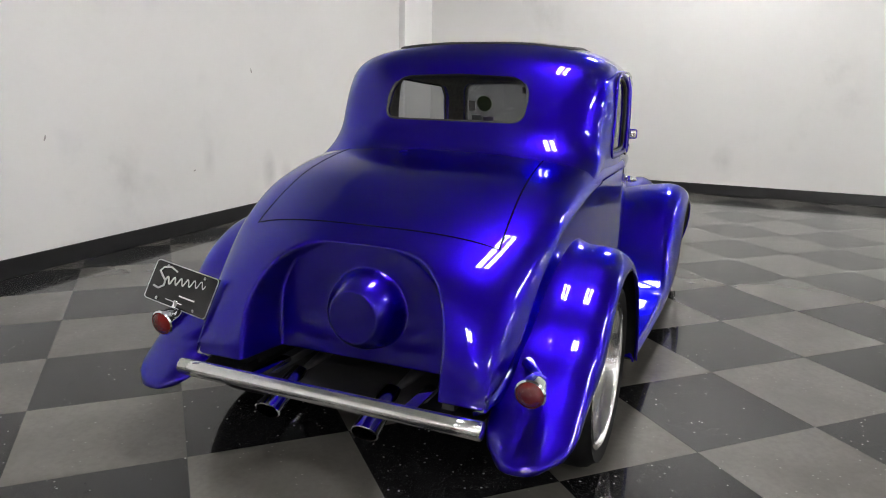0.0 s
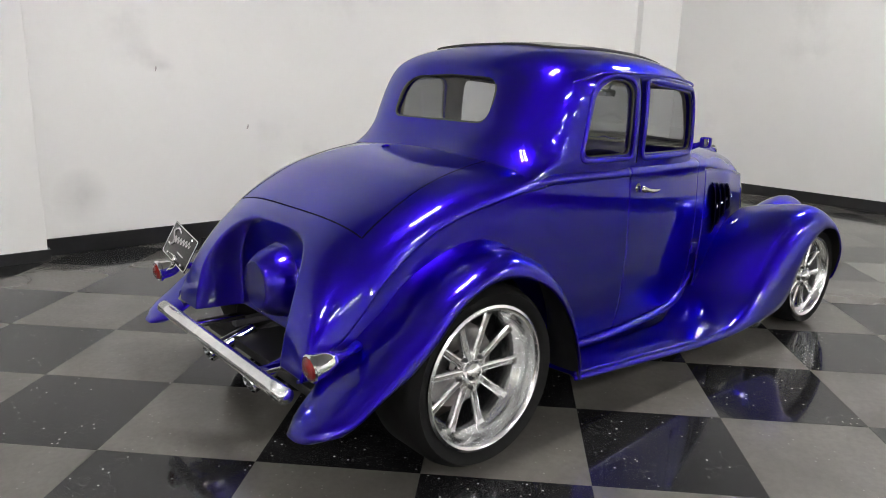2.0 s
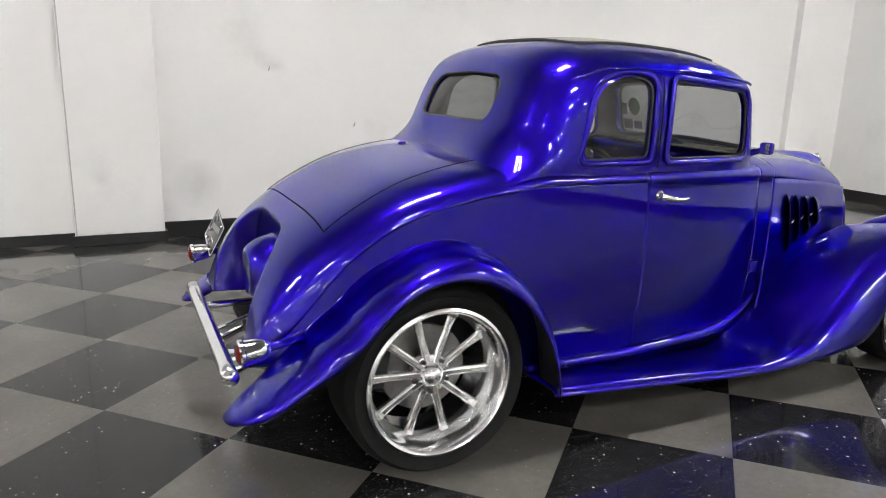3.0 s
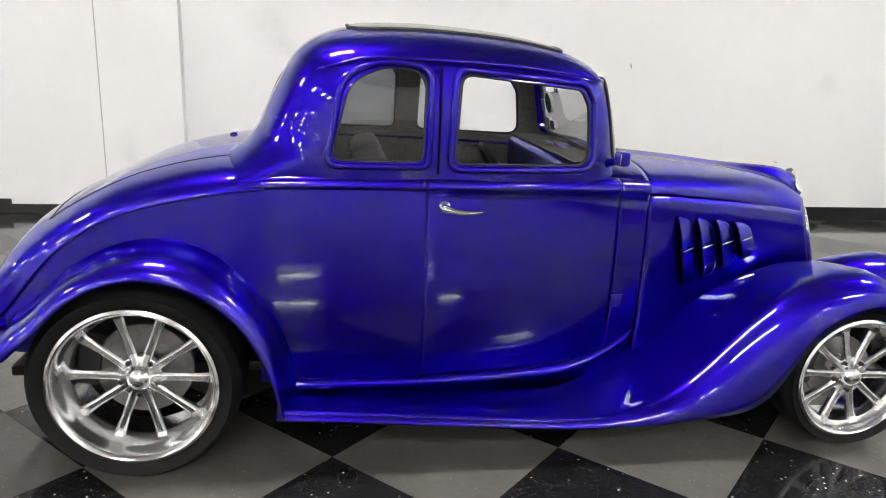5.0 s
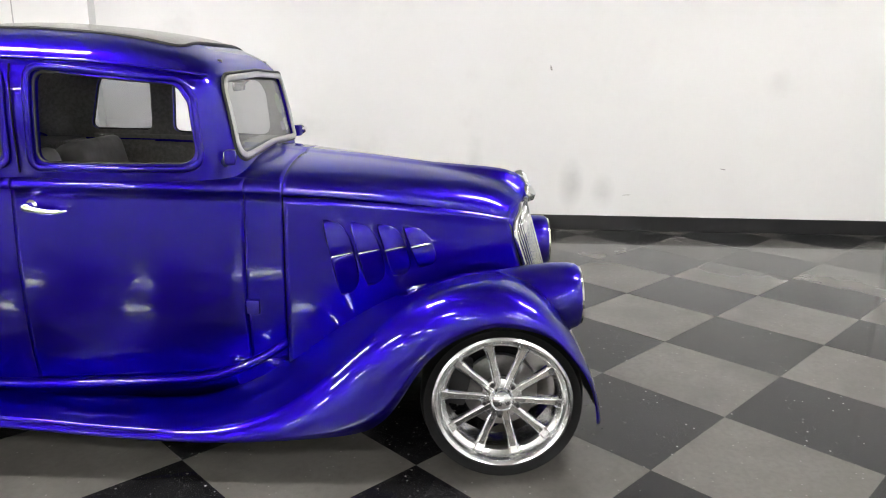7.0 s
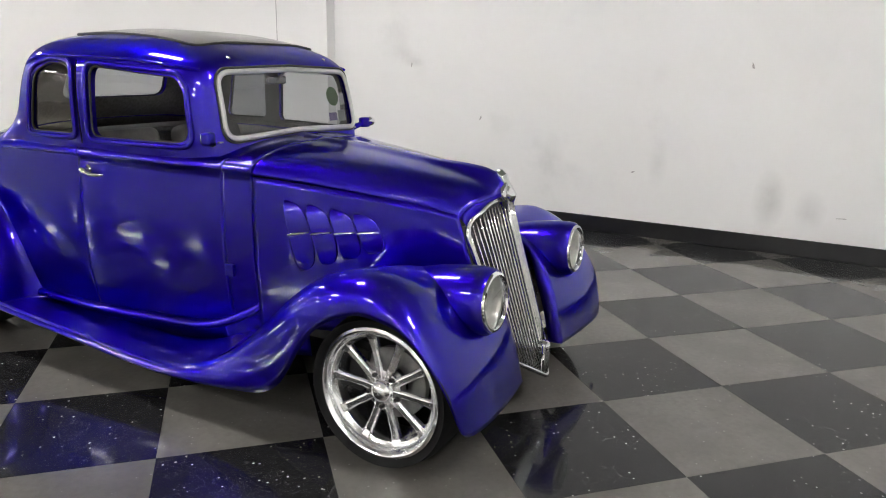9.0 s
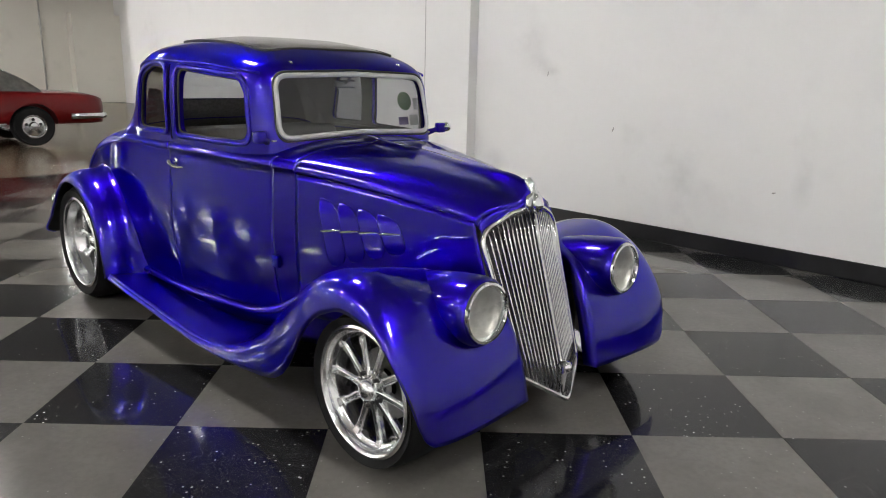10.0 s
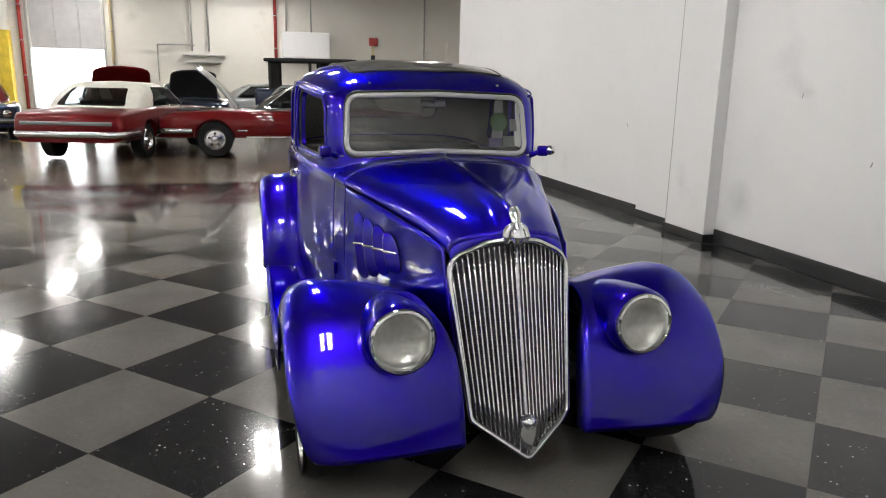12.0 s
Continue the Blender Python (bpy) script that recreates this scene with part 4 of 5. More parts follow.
def fender_rear(sgn):
    C = Vector((0.03, 0.34))
    A = [-14, 0, 22, 46, 63, 80, 98, 114, 139, 160, 176, 184]
    rc = spline(A, [0.475, 0.455, 0.447, 0.452, 0.462, 0.462, 0.447, 0.43, 0.425, 0.485, 0.615, 0.745])
    rl = spline(A, [0.455, 0.425, 0.395, 0.383, 0.38, 0.38, 0.378, 0.372, 0.362, 0.405, 0.54, 0.665])
    yin = spline(A, [0.62, 0.60, 0.60, 0.60, 0.60, 0.60, 0.59, 0.58, 0.56, 0.535, 0.545, 0.56])
    rows = []
    for a in np.linspace(-14, 184, 110):
        d = Vector((math.cos(radians(a)), math.sin(radians(a))))
        R, L = float(rc(a)), float(rl(a))
        tail = float(smooth01((a - 150) / 34))
        q = min(1.0, max(0.0, (a - 178) / 6))
        end = 1 - math.sqrt(1 - 0.995 * q * q)
        yc, yo = 0.715 - 0.03 * tail - 0.01 * end, 0.845 - 0.02 * tail - 0.070 * end
        yi = float(yin(a)) + 0.045 * end
        sec = []
        for t in np.linspace(0, 1, 16)[:-1]:
            r = R + 0.05 * (1 - t) ** 2.2 * (1 - tail) - 0.05 * tail * (1 - t) ** 3
            p = C + d * r
            sec.append((p.x, sgn * (yi + (yc - yi) * t), p.y))
        for q in np.linspace(0, math.pi / 2, 16):
            r = L + (R - L) * math.cos(q) ** (2 / 2.3)
            p = C + d * r
            sec.append((p.x, sgn * (yc + (yo - yc) * math.sin(q) ** (2 / 2.3)), p.y))
        p = C + d * (L + 0.002)
        sec.append((p.x, sgn * (yo - 0.014), p.y))
        rows.append(sec)
    return out_shell(np.array(rows), 0.007, (0.03, sgn * 0.5, 0.34), 1, 0)


for sgn in (-1, 1):
    ff = part("front_fender", fender_front(sgn, -3, 10, 130), [M_BLUE, M_BLACK], coupe)
    part("rear_fender", fender_rear(sgn), [M_BLUE, M_BLACK], coupe)
    # headlamp pod and lamp
    hx, hy, hz = 2.956, sgn * 0.45, 0.588
    prof = [(0.122, 0.012), (0.132, 0.0), (0.137, -0.03), (0.136, -0.10), (0.128, -0.20), (0.11, -0.30), (0.085, -0.40), (0.05, -0.50), (0.015, -0.56), (0.001, -0.57)]
    pod = part("headlamp_pod", bm_turn(prof, "x", 48), M_BLUE, coupe)
    pod.matrix_basis = pose(hx, hy, hz, 0, -3, 0) @ Matrix.Diagonal((1.0, 0.93, 0.93, 1))
    rim = [(0.100, 0.012), (0.108, 0.022), (0.117, 0.020), (0.122, 0.010), (0.122, -0.006), (0.100, -0.006)]
    part("headlamp_rim", bm_turn(rim, "x", 48, closed=True), M_CHROME, pod, "thin chrome headlamp rim")
    bowl = [(0.104, 0.006), (0.097, -0.008), (0.082, -0.021), (0.057, -0.032), (0.028, -0.039), (0.001, -0.041)]
    part("reflector", bm_turn(bowl, "x", 40), M_REFL, pod)
    lens = [(0.104, 0.010), (0.085, 0.022), (0.05, 0.031), (0.001, 0.034)]
    part("headlamp_lens", bm_turn(lens, "x", 40), M_LENS, pod, "clear domed headlamp glass")

# ---- wheels ----
def wheel(R, rim, width, dish, label):
    """Built with its outer face towards -y, centre at the origin."""
    e = empty("wheel", label, "")
    w = width / 2
    tyre = [(rim - 0.012, -w + 0.03), (rim + 0.004, -w + 0.006), (rim + 0.03, -w - 0.008), ((rim + R) / 2 + 0.01, -w - 0.014), (R - 0.022, -w + 0.002), (R - 0.007, -w + 0.018), (R, -w + 0.045), (R, w - 0.045), (R - 0.01, w - 0.015), (R - 0.03, w), (rim, w), (rim - 0.012, w - 0.03)]
    part("tyre", bm_turn(tyre, "y", 72, closed=True), M_TYRE, e, "black low-profile tyre")
    rm = [(rim + 0.003, -w + 0.004), (rim + 0.006, -w - 0.004), (rim - 0.004, -w - 0.009), (rim - 0.013, -w - 0.004), (rim - 0.018, -w + 0.008), (rim - 0.020, -w + dish * 0.5), (rim - 0.026, -w + dish * 0.8), (rim - 0.040, -w + dish), (rim - 0.046, -w + dish + 0.03), (rim - 0.03, w - 0.02), (rim, w)]
    part("rim", bm_turn(rm, "y", 72), M_ALU, e, "polished deep-dish rim")
    yf = -w + dish
    part("hub", bm_turn([(0.001, yf - 0.034), (0.020, yf - 0.032), (0.034, yf - 0.025), (0.042, yf - 0.012), (0.044, yf - 0.003), (0.056, yf - 0.002), (0.074, yf + 0.003), (0.076, yf + 0.02), (0.066, yf + 0.05), (0.001, yf + 0.05)], "y", 40), M_ALU, e)
    for k in range(10):
        a = radians(36 * k + 10)
        bm = bmesh.new()
        sec = []
        for r, hw, y0, th in ((0.045, 0.018, yf - 0.002, 0.030), (0.085, 0.0165, yf + 0.003, 0.028), (rim * 0.62, 0.0155, yf + 0.004, 0.026), (rim - 0.05, 0.019, yf + 0.002, 0.026), (rim - 0.028, 0.026, yf - 0.006, 0.034)):
            sec.append([(r, -hw, y0 + 0.005), (r, -hw * 0.55, y0 - 0.002), (r, hw * 0.55, y0 - 0.002), (r, hw, y0 + 0.005), (r, hw * 0.8, y0 + th), (r, -hw * 0.8, y0 + th)])
        Pn = np.array([[(r * math.sin(a) + t * math.cos(a), y, r * math.cos(a) - t * math.sin(a)) for r, t, y in s] for s in sec])
        bm_grid(Pn, closed_v=True, bm=bm)
        bmesh.ops.recalc_face_normals(bm, faces=bm.faces[:])
        bmesh.ops.bevel(bm, geom=[ed for ed in bm.edges if ed.calc_length() > 0.03 and len(ed.link_faces) == 2], offset=0.002, segments=1, affect="EDGES")
        part("spoke", bm, M_ALU, e, smooth=False)
    for k in range(5):
        a = radians(72 * k + 28)
        part("lug_nut", bm_turn([(0.001, yf - 0.012), (0.008, yf - 0.011), (0.0085, yf + 0.004), (0.001, yf + 0.004)], "y", 6, (0.062 * math.sin(a), 0, 0.062 * math.cos(a))), M_BLACK, e, "dark lug nut")
    part("brake_disc", bm_turn([(0.06, yf + 0.075), (rim - 0.105, yf + 0.075), (rim - 0.105, yf + 0.098), (0.06, yf + 0.098)], "y", 60, closed=True), M_ROTOR, e, "steel brake disc")
    cp = bm_box(-(rim - 0.05), -(rim - 0.125), yf + 0.055, yf + 0.12, -0.085, 0.085, 0.012)
    part("brake_caliper", cp, M_BLACK, e, "black brake caliper")
    return e


wr = wheel(0.345, 0.268, 0.27, 0.085, "polished ten-spoke wheel")
wf = wheel(0.288, 0.240, 0.205, 0.035, "polished ten-spoke wheel")
for w0, x, y, z in ((wr, 0.0, 0.665, 0.345), (wf, WB + 0.018, 0.665, 0.288)):
    w0.parent = coupe
    w0.matrix_basis = pose(x, -y, z, 0, 11, 0)
    copy_thing(w0, pose(x, y, z, 0, -11, 180))

# ---- underside: floor pan, axles, wheel houses ----
part("floor_pan", bm_box(-0.50, 1.62, -0.50, 0.50, 0.26, 0.30, 0.01), M_BLACK, coupe)
part("toe_board", bm_box(1.621, 1.95, -0.41, 0.41, 0.26, 0.30, 0.01), M_BLACK, coupe)
part("rear_axle", bm_tube([(0, -0.55, 0.335), (0, -0.1, 0.335), (0, 0.0, 0.335), (0, 0.1, 0.335), (0, 0.55, 0.335)], [0.045, 0.045, 0.12, 0.045, 0.045], 16), M_STEEL, coupe)
part("front_axle", bm_tube([(WB, -0.55, 0.29), (WB, 0.55, 0.29)], 0.035, 12), M_STEEL, coupe)
part("engine_block", bm_box(1.95, 2.62, -0.22, 0.22, 0.24, 0.72, 0.03), M_BLACK, coupe)
for sgn in (-1, 1):
    part("frame_rail", bm_box(-0.44, 2.70, sgn * 0.36 - 0.025, sgn * 0.36 + 0.025, 0.25, 0.33, 0.008), M_STEEL, coupe)
    disc = [(0.02 + 0.40 * math.cos(a), 0.30 + 0.40 * math.sin(a)) for a in np.linspace(-0.05, math.pi + 0.05, 24)]
    part("wheel_house", bm_prism(disc, lambda u, v, d, s=sgn: (u, s * d, v), 0.46, 0.47), M_BLACK, coupe, smooth=False)
    y0, y1 = sorted((sgn * 0.40, sgn * 0.415))
    part("inner_fender", bm_box(2.28, 2.76, y0, y1, 0.22, 0.48, 0.004), M_BLACK, coupe)

# ---- rear bumper bar, tailpipes, lamps, plate ----
bar = [(-0.668, y, 0.375) for y in np.linspace(-0.565, 0.565, 13)]
part("bumper_bar", bm_tube(bar, 0.029, 24), M_ALU, coupe, "polished round bumper bar")
for y in (-0.30, 0.30):
    part("bumper_bracket", bm_box(-0.65, -0.42, y - 0.022, y + 0.022, 0.352, 0.372, 0.004), M_CHROME, coupe)
for y in (-0.13, 0.26):
    p = bm_turn([(0.030, 0.16), (0.036, 0.10), (0.040, 0.0), (0.046, -0.08), (0.041, -0.082), (0.036, 0.0), (0.028, 0.1), (0.028, 0.16)], "x", 28)
    tp = part("tailpipe", p, M_CHROME, coupe, "chrome tailpipe tip")
    tp.matrix_basis = pose(-0.530, y, 0.262, 0, -20, 0) @ Matrix.Diagonal((0.9, 1.15, 0.72, 1))
    part("exhaust_pipe", bm_tube([(-0.46, y, 0.262), (-0.2, y * 1.05, 0.30), (0.3, y * 1.2, 0.27)], 0.028, 12), M_STEEL, coupe)
for sgn in (-1, 1):
    th = part("tail_lamp", bm_turn([(0.014, 0.080), (0.026, 0.072), (0.034, 0.055), (0.039, 0.03), (0.041, 0.0), (0.046, -0.004), (0.047, -0.014), (0.042, -0.019), (0.039, -0.012), (0.001, -0.010)], "x", 32), M_CHROME, coupe, "chrome bullet tail lamp with red lens")
    th.matrix_basis = pose(-0.640, sgn * 0.680 - 0.02, 0.515, 0, -6, 0)
    part("lens", bm_turn([(0.040, -0.014), (0.034, -0.024), (0.02, -0.031), (0.001, -0.033)], "x", 28), M_REDLENS, th, "ribbed red lens")
    part("lamp_arm", bm_tube([(-0.575, sgn * 0.677 - 0.019, 0.520), (-0.52, sgn * 0.668 - 0.012, 0.521), (-0.44, sgn * 0.63, 0.515)], [0.018, 0.014, 0.022], 14), M_BLUE, coupe)

# ---- mirrors ----
for sgn in (-1, 1):
    part("mirror_arm", bm_tube([(1.665, sgn * 0.50, 1.075), (1.685, sgn * 0.525, 1.085), (1.70, sgn * 0.54, 1.095)], [0.018, 0.014, 0.012], 10), M_BLUE, coupe)
    mh = part("door_mirror", bm_box(-0.020, 0.020, -0.028, 0.028, -0.026, 0.028, 0.014, 3), M_BLUE, coupe, "small blue door mirror with chrome face")
    mh.matrix_basis = pose(1.705, sgn * 0.560, 1.10, 0, 0, sgn * -12)
    if sgn > 0:
        part("mirror_cap", bm_tube([(0.002, 0.018, 0.004), (0.004, 0.034, 0.006), (0.006, 0.052, 0.002), (0.006, 0.062, -0.002)], [0.020, 0.026, 0.022, 0.010], 14), M_CHROME, mh, "bright chrome mirror cap")
    part("mirror_face", bm_box(-0.0225, -0.019, -0.021, 0.021, -0.020, 0.022, 0.001), M_CHROME, mh)

# ---- boot lid gap ----
rb_tree = BVHTree.FromPolygons([v.co.copy() for v in rear_body.data.vertices], [tuple(q.vertices) for q in rear_body.data.polygons])


def deck_point(x, y, up=0.0):
    hit = rb_tree.ray_cast(Vector((x, y, 1.6)), Vector((0, 0, -1)))
    return (x, y, hit[0].z + up)


LID = [(0.33 - 0.65 * t, -0.44 - 0.04 * t) for t in np.linspace(0, 1, 30)]
LID += [(-0.32 - 0.006 * math.cos(y / 0.48 * 1.57), y) for y in np.linspace(-0.47, 0.47, 40)]
LID += [(-0.32 + 0.65 * t, 0.48 - 0.04 * t) for t in np.linspace(0, 1, 30)]
part("lid_gap", bm_tube([deck_point(x, y, -0.002) for x, y in LID], 0.0040, 6), M_SEAM_SHADE, coupe)
lid_pull = part("lid_emblem", bm_tube([deck_point(0.235, 0.135, 0.004), deck_point(0.22, 0.145, 0.006), deck_point(0.205, 0.155, 0.004)], [0.004, 0.006, 0.004], 8), M_BLUE, coupe)

# ---- plate on its bracket ----
coupe.location = (0, 0.012, 0)
plate = empty("licence_plate", "", "")
plate.parent = coupe
plate.matrix_basis = pose(-0.545, 0.665, 0.612, 0, 26, 1) @ pose(0, 0, 0, 9, 0, 0)
M_PLATE = simple("black_plate_enamel", (0.012, 0.012, 0.013), 0.18, 0, 0.2, 20)
M_INK = simple("white_plate_ink", (0.42, 0.42, 0.42), 0.4)
part("plate_sheet", bm_box(-0.003, 0.003, -0.152, 0.152, -0.077, 0.077, 0.0025), M_PLATE, plate, "black show plate")
part("plate_rim", bm_tube([(-0.003, u, v) for u, v in rounded_poly([(-0.150, -0.075, 0.015), (0.150, -0.075, 0.015), (0.150, 0.075, 0.015), (-0.150, 0.075, 0.015)])], 0.002, 6, True), M_SATIN, plate)
flow = [(-0.006, 0.080 - 0.185 * t, 0.010 + 0.013 * math.sin(2 * math.pi * 6 * t) + 0.028 * t) for t in np.linspace(0, 1, 110)]
part("plate_script", bm_tube(flow, [0.0034 - 0.0018 * k / 109 for k in range(110)], 6), M_INK, plate, "white flowing line on the plate")
swash = [(0.040, 0.052), (0.075, 0.062), (0.108, 0.052), (0.118, 0.036), (0.100, 0.022), (0.080, 0.008), (0.078, -0.010), (0.098, -0.026), (0.124, -0.022)]
part("plate_script_head", bm_tube([(-0.006, u, v) for u, v in swash], 0.0036, 6), M_INK, plate)
part("plate_bar", bm_box(-0.0045, -0.0031, -0.08, -0.005, -0.031, -0.026), M_INK, plate, smooth=False)
part("plate_bar", bm_box(-0.0045, -0.0031, -0.03, 0.05, -0.056, -0.053), M_INK, plate, smooth=False)
for y in (-0.09, 0.09):
    for z in (-0.062, 0.062):
        part("plate_screw", bm_turn([(0.001, -0.008), (0.006, -0.0065), (0.007, -0.003)], "x", 10, (0, y, z)), M_CHROME, plate)
part("plate_bracket", bm_tube([(-0.565, 0.672, 0.57), (-0.572, 0.676, 0.548), (-0.575, 0.677, 0.525)], 0.012, 8), M_CHROME, coupe)

# ---- cabin inside ----
def bucket_seat(y):
    e = empty("bucket_seat", "", "")
    e.parent = coupe
    part("seat_cushion", bm_box(0.86, 1.34, y - 0.23, y + 0.23, 0.48, 0.64, 0.06, 4), M_LEATHER, e)
    b = bm_box(-0.07, 0.07, -0.22, 0.22, 0.0, 0.50, 0.06, 4)
    o = part("seat_back", b, M_LEATHER, e)
    o.matrix_basis = pose(0.90, y, 0.58, 0, -14, 0)
    part("seat_base", bm_box(0.88, 1.30, y - 0.20, y + 0.20, 0.299, 0.49, 0.01), M_BLACK, e)


bucket_seat(-0.29)
bucket_seat(0.29)
part("parcel_shelf", bm_box(0.40, 0.64, -0.56, 0.56, 1.02, 1.05, 0.01), M_CLOTH, coupe)
part("rear_bulkhead", bm_box(0.60, 0.64, -0.58, 0.58, 0.30, 1.02, 0.01), M_CLOTH, coupe)
part("carpet", bm_box(0.64, 1.62, -0.50, 0.50, 0.301, 0.315, 0.002), M_CLOTH, coupe)
part("dashboard", bm_box(1.52, 1.69, -0.50, 0.50, 0.90, 1.075, 0.045, 4), M_BLUE, coupe)
part("dash_top", bm_box(1.54, 1.70, -0.49, 0.49, 1.0755, 1.083, 0.003), M_CLOTH, coupe)
part("firewall", bm_box(1.80, 1.83, -0.46, 0.46, 0.30, 1.0, 0.004), M_BLACK, coupe)
sw = part("steering_wheel", bm_turn([(0.18 + 0.016 * math.cos(a), 0.016 * math.sin(a)) for a in np.linspace(0, 2 * math.pi, 10, endpoint=False)], "x", 40, closed=True), M_RUBBER, coupe, "dark steering wheel on a chrome column")
sw.matrix_basis = pose(1.45, 0.29, 0.89, 0, -34, 0)
part("wheel_hub", bm_turn([(0.001, -0.03), (0.03, -0.028), (0.045, -0.01), (0.045, 0.02)], "x", 20), M_CHROME, sw)
for k in range(3):
    a = radians(120 * k + 90)
    part("wheel_spoke", bm_tube([(0, 0.03 * math.cos(a), 0.03 * math.sin(a)), (0, 0.17 * math.cos(a), 0.17 * math.sin(a))], 0.009, 8), M_CHROME, sw)
part("steering_column", bm_tube([(1.46, 0.29, 0.885), (1.74, 0.29, 0.71)], [0.024, 0.03], 12), M_CHROME, coupe)
for sgn in (-1, 1):
    # armrest and inner handle of each door
    w = float(side_y(1.5, 0.8)) - 0.03
    y0, y1 = sorted((sgn * (w - 0.075), sgn * (w - 0.001)))
    part("armrest", bm_box(1.06, 1.50, y0, y1, 0.76, 0.83, 0.02, 3), M_CLOTH, coupe)
    part("inner_handle", bm_tube([(1.30, sgn * (float(side_y(1.3, 1.0)) - 0.03), 1.005), (1.34, sgn * (float(side_y(1.3, 1.0)) - 0.055), 1.012), (1.40, sgn * (float(side_y(1.4, 1.0)) - 0.055), 1.008)], [0.012, 0.009, 0.006], 8), M_CHROME, coupe)
    # upper door trim up to the window sill
    rows = []
    for x in np.linspace(0.66, 1.64, 30):
        rows.append([(x, sgn * (float(side_y(x, z if z < 0.98 else 0.98)) - off), z) for z, off in ((0.36, 0.03), (0.7, 0.034), (0.95, 0.036), (1.03, 0.040), (1.062, 0.05))])
    part("door_trim", out_shell(np.array(rows), 0.008, (1.1, sgn * 3, 0.7)), M_CLOTH, coupe)
    # shut line between door and quarter window
    pts = [(1.008, sgn * (float(cab_y(1.008, z)) + 0.0005), z) for z in np.linspace(1.045, 1.405, 12)]
    part("door_gap", bm_tube(pts, 0.0032, 6), M_SEAM_SHADE, coupe)
part("rear_view_mirror", bm_box(1.575, 1.595, -0.065, 0.065, 1.308, 1.348, 0.009, 3), M_CHROME, coupe)
part("mirror_stem", bm_tube([(1.595, 0, 1.33), (1.64, 0, 1.37)], 0.007, 8), M_CHROME, coupe)

# show stickers inside the windscreen
M_GREEN = simple("green_sticker", (0.10, 0.22, 0.06), 0.5)
M_PAPER = simple("white_paper", (0.6, 0.62, 0.62), 0.6)
M_PURPLE = simple("violet_paper", (0.24, 0.18, 0.40), 0.6)
def sticker(name, outline, mat):
    part(name, bm_prism(outline, lambda u, v, d: (cab_front_x(u, v) - 0.020 - d, u, v), 0.0, 0.001), mat, coupe, smooth=False)


disc = lambda cy, cz, r: [(cy + r * math.cos(a), cz + r * math.sin(a)) for a in np.linspace(0, 2 * math.pi, 28, endpoint=False)]
rect = lambda y0, y1, z0, z1: [(y0, z0), (y1, z0), (y1, z1), (y0, z1)]
sticker("round_sticker", disc(0.325, 1.245, 0.047), M_GREEN)
sticker("paper_tag", rect(0.385, 0.425, 1.20, 1.26), M_PAPER)
sticker("paper_tag", rect(0.27, 0.335, 1.125, 1.165), M_PURPLE)
sticker("paper_tag", rect(0.345, 0.41, 1.12, 1.175), M_PAPER)

# roof bolts over the windscreen
for y in (-0.33, 0.33):
    hit = roof_tree.ray_cast(Vector((2.2, y, 1.425)), Vector((-1, 0, 0)))
    part("roof_bolt", bm_turn([(0.001, 0.010), (0.006, 0.008), (0.008, -0.003)], "x", 12, tuple(hit[0])), M_CHROME, coupe)

# ---- the far hall ----
FAR = -24.0
DOOR_Y0, DOOR_Y1, DOOR_H = -8.15, -5.77, 2.45
M_FWALL = wall_mat("cream_far_wall", (0.67, 0.645, 0.585), (0.54, 0.51, 0.46))
M_YELLOW = simple("yellow_safety_paint", (0.62, 0.45, 0.03), 0.5, 0, 0.15, 5)
M_REDPIPE = simple("red_pipe_paint", (0.36, 0.035, 0.03), 0.45, 0, 0.15, 5)
M_GREYPIPE = simple("galvanised_pipe", (0.42, 0.42, 0.40), 0.4, 0.5, 0.1, 8)
M_SHUTTER = simple("grey_sectional_door", (0.46, 0.46, 0.46), 0.5, 0, 0.06, 3)
M_CREAM = simple("cream_gas_pipe", (0.62, 0.52, 0.30), 0.45, 0, 0.1, 5)


def strip(name, *a, mat=M_FWALL, lab="cream painted far wall", bev=0.0):
    return structure(name, bm_box(*a, bev), mat, lab)


strip("wall_west", FAR - 0.2, FAR, -21.9, DOOR_Y0, -0.01, CEIL - 0.002)
strip("wall_west", FAR - 0.2, FAR, DOOR_Y1, 9, -0.01, CEIL - 0.002)
strip("wall_west", FAR - 0.2, FAR, DOOR_Y0 + 0.001, DOOR_Y1 - 0.001, 4.2, CEIL - 0.002)
structure("backdrop", bm_box(FAR - 6.1, FAR - 6, -20, 8, -0.2, 7), M_DAY, "bright daylight outside the open bay")
door = empty("roller_door", "grey sectional bay door, half open to daylight", "door", kind="structure")
for k in range(5):
    z0 = DOOR_H + k * 0.36
    part("door_panel", bm_box(FAR - 0.14, FAR - 0.09, DOOR_Y0, DOOR_Y1, z0, z0 + 0.3595, 0.006), M_SHUTTER, door, smooth=False)
for y in (DOOR_Y0 + 0.8, DOOR_Y0 + 1.6):
    part("door_rib", bm_box(FAR - 0.09, FAR - 0.07, y - 0.03, y + 0.03, DOOR_H, 4.2, 0.004), M_GREYPIPE, door, smooth=False)
for y in (DOOR_Y0 - 0.10, DOOR_Y1 + 0.02):
    part("door_track", bm_box(FAR - 0.001, FAR + 0.06, y, y + 0.08, 0, 4.3, 0.005), M_GREYPIPE, door, smooth=False)
post = empty("steel_column", "concrete column with yellow safety paint below", "column", kind="structure")
part("column_base", bm_box(FAR + 0.3, FAR + 0.7, -9.05, -8.65, 0, 3.0, 0.02), M_YELLOW, post, "yellow painted base")
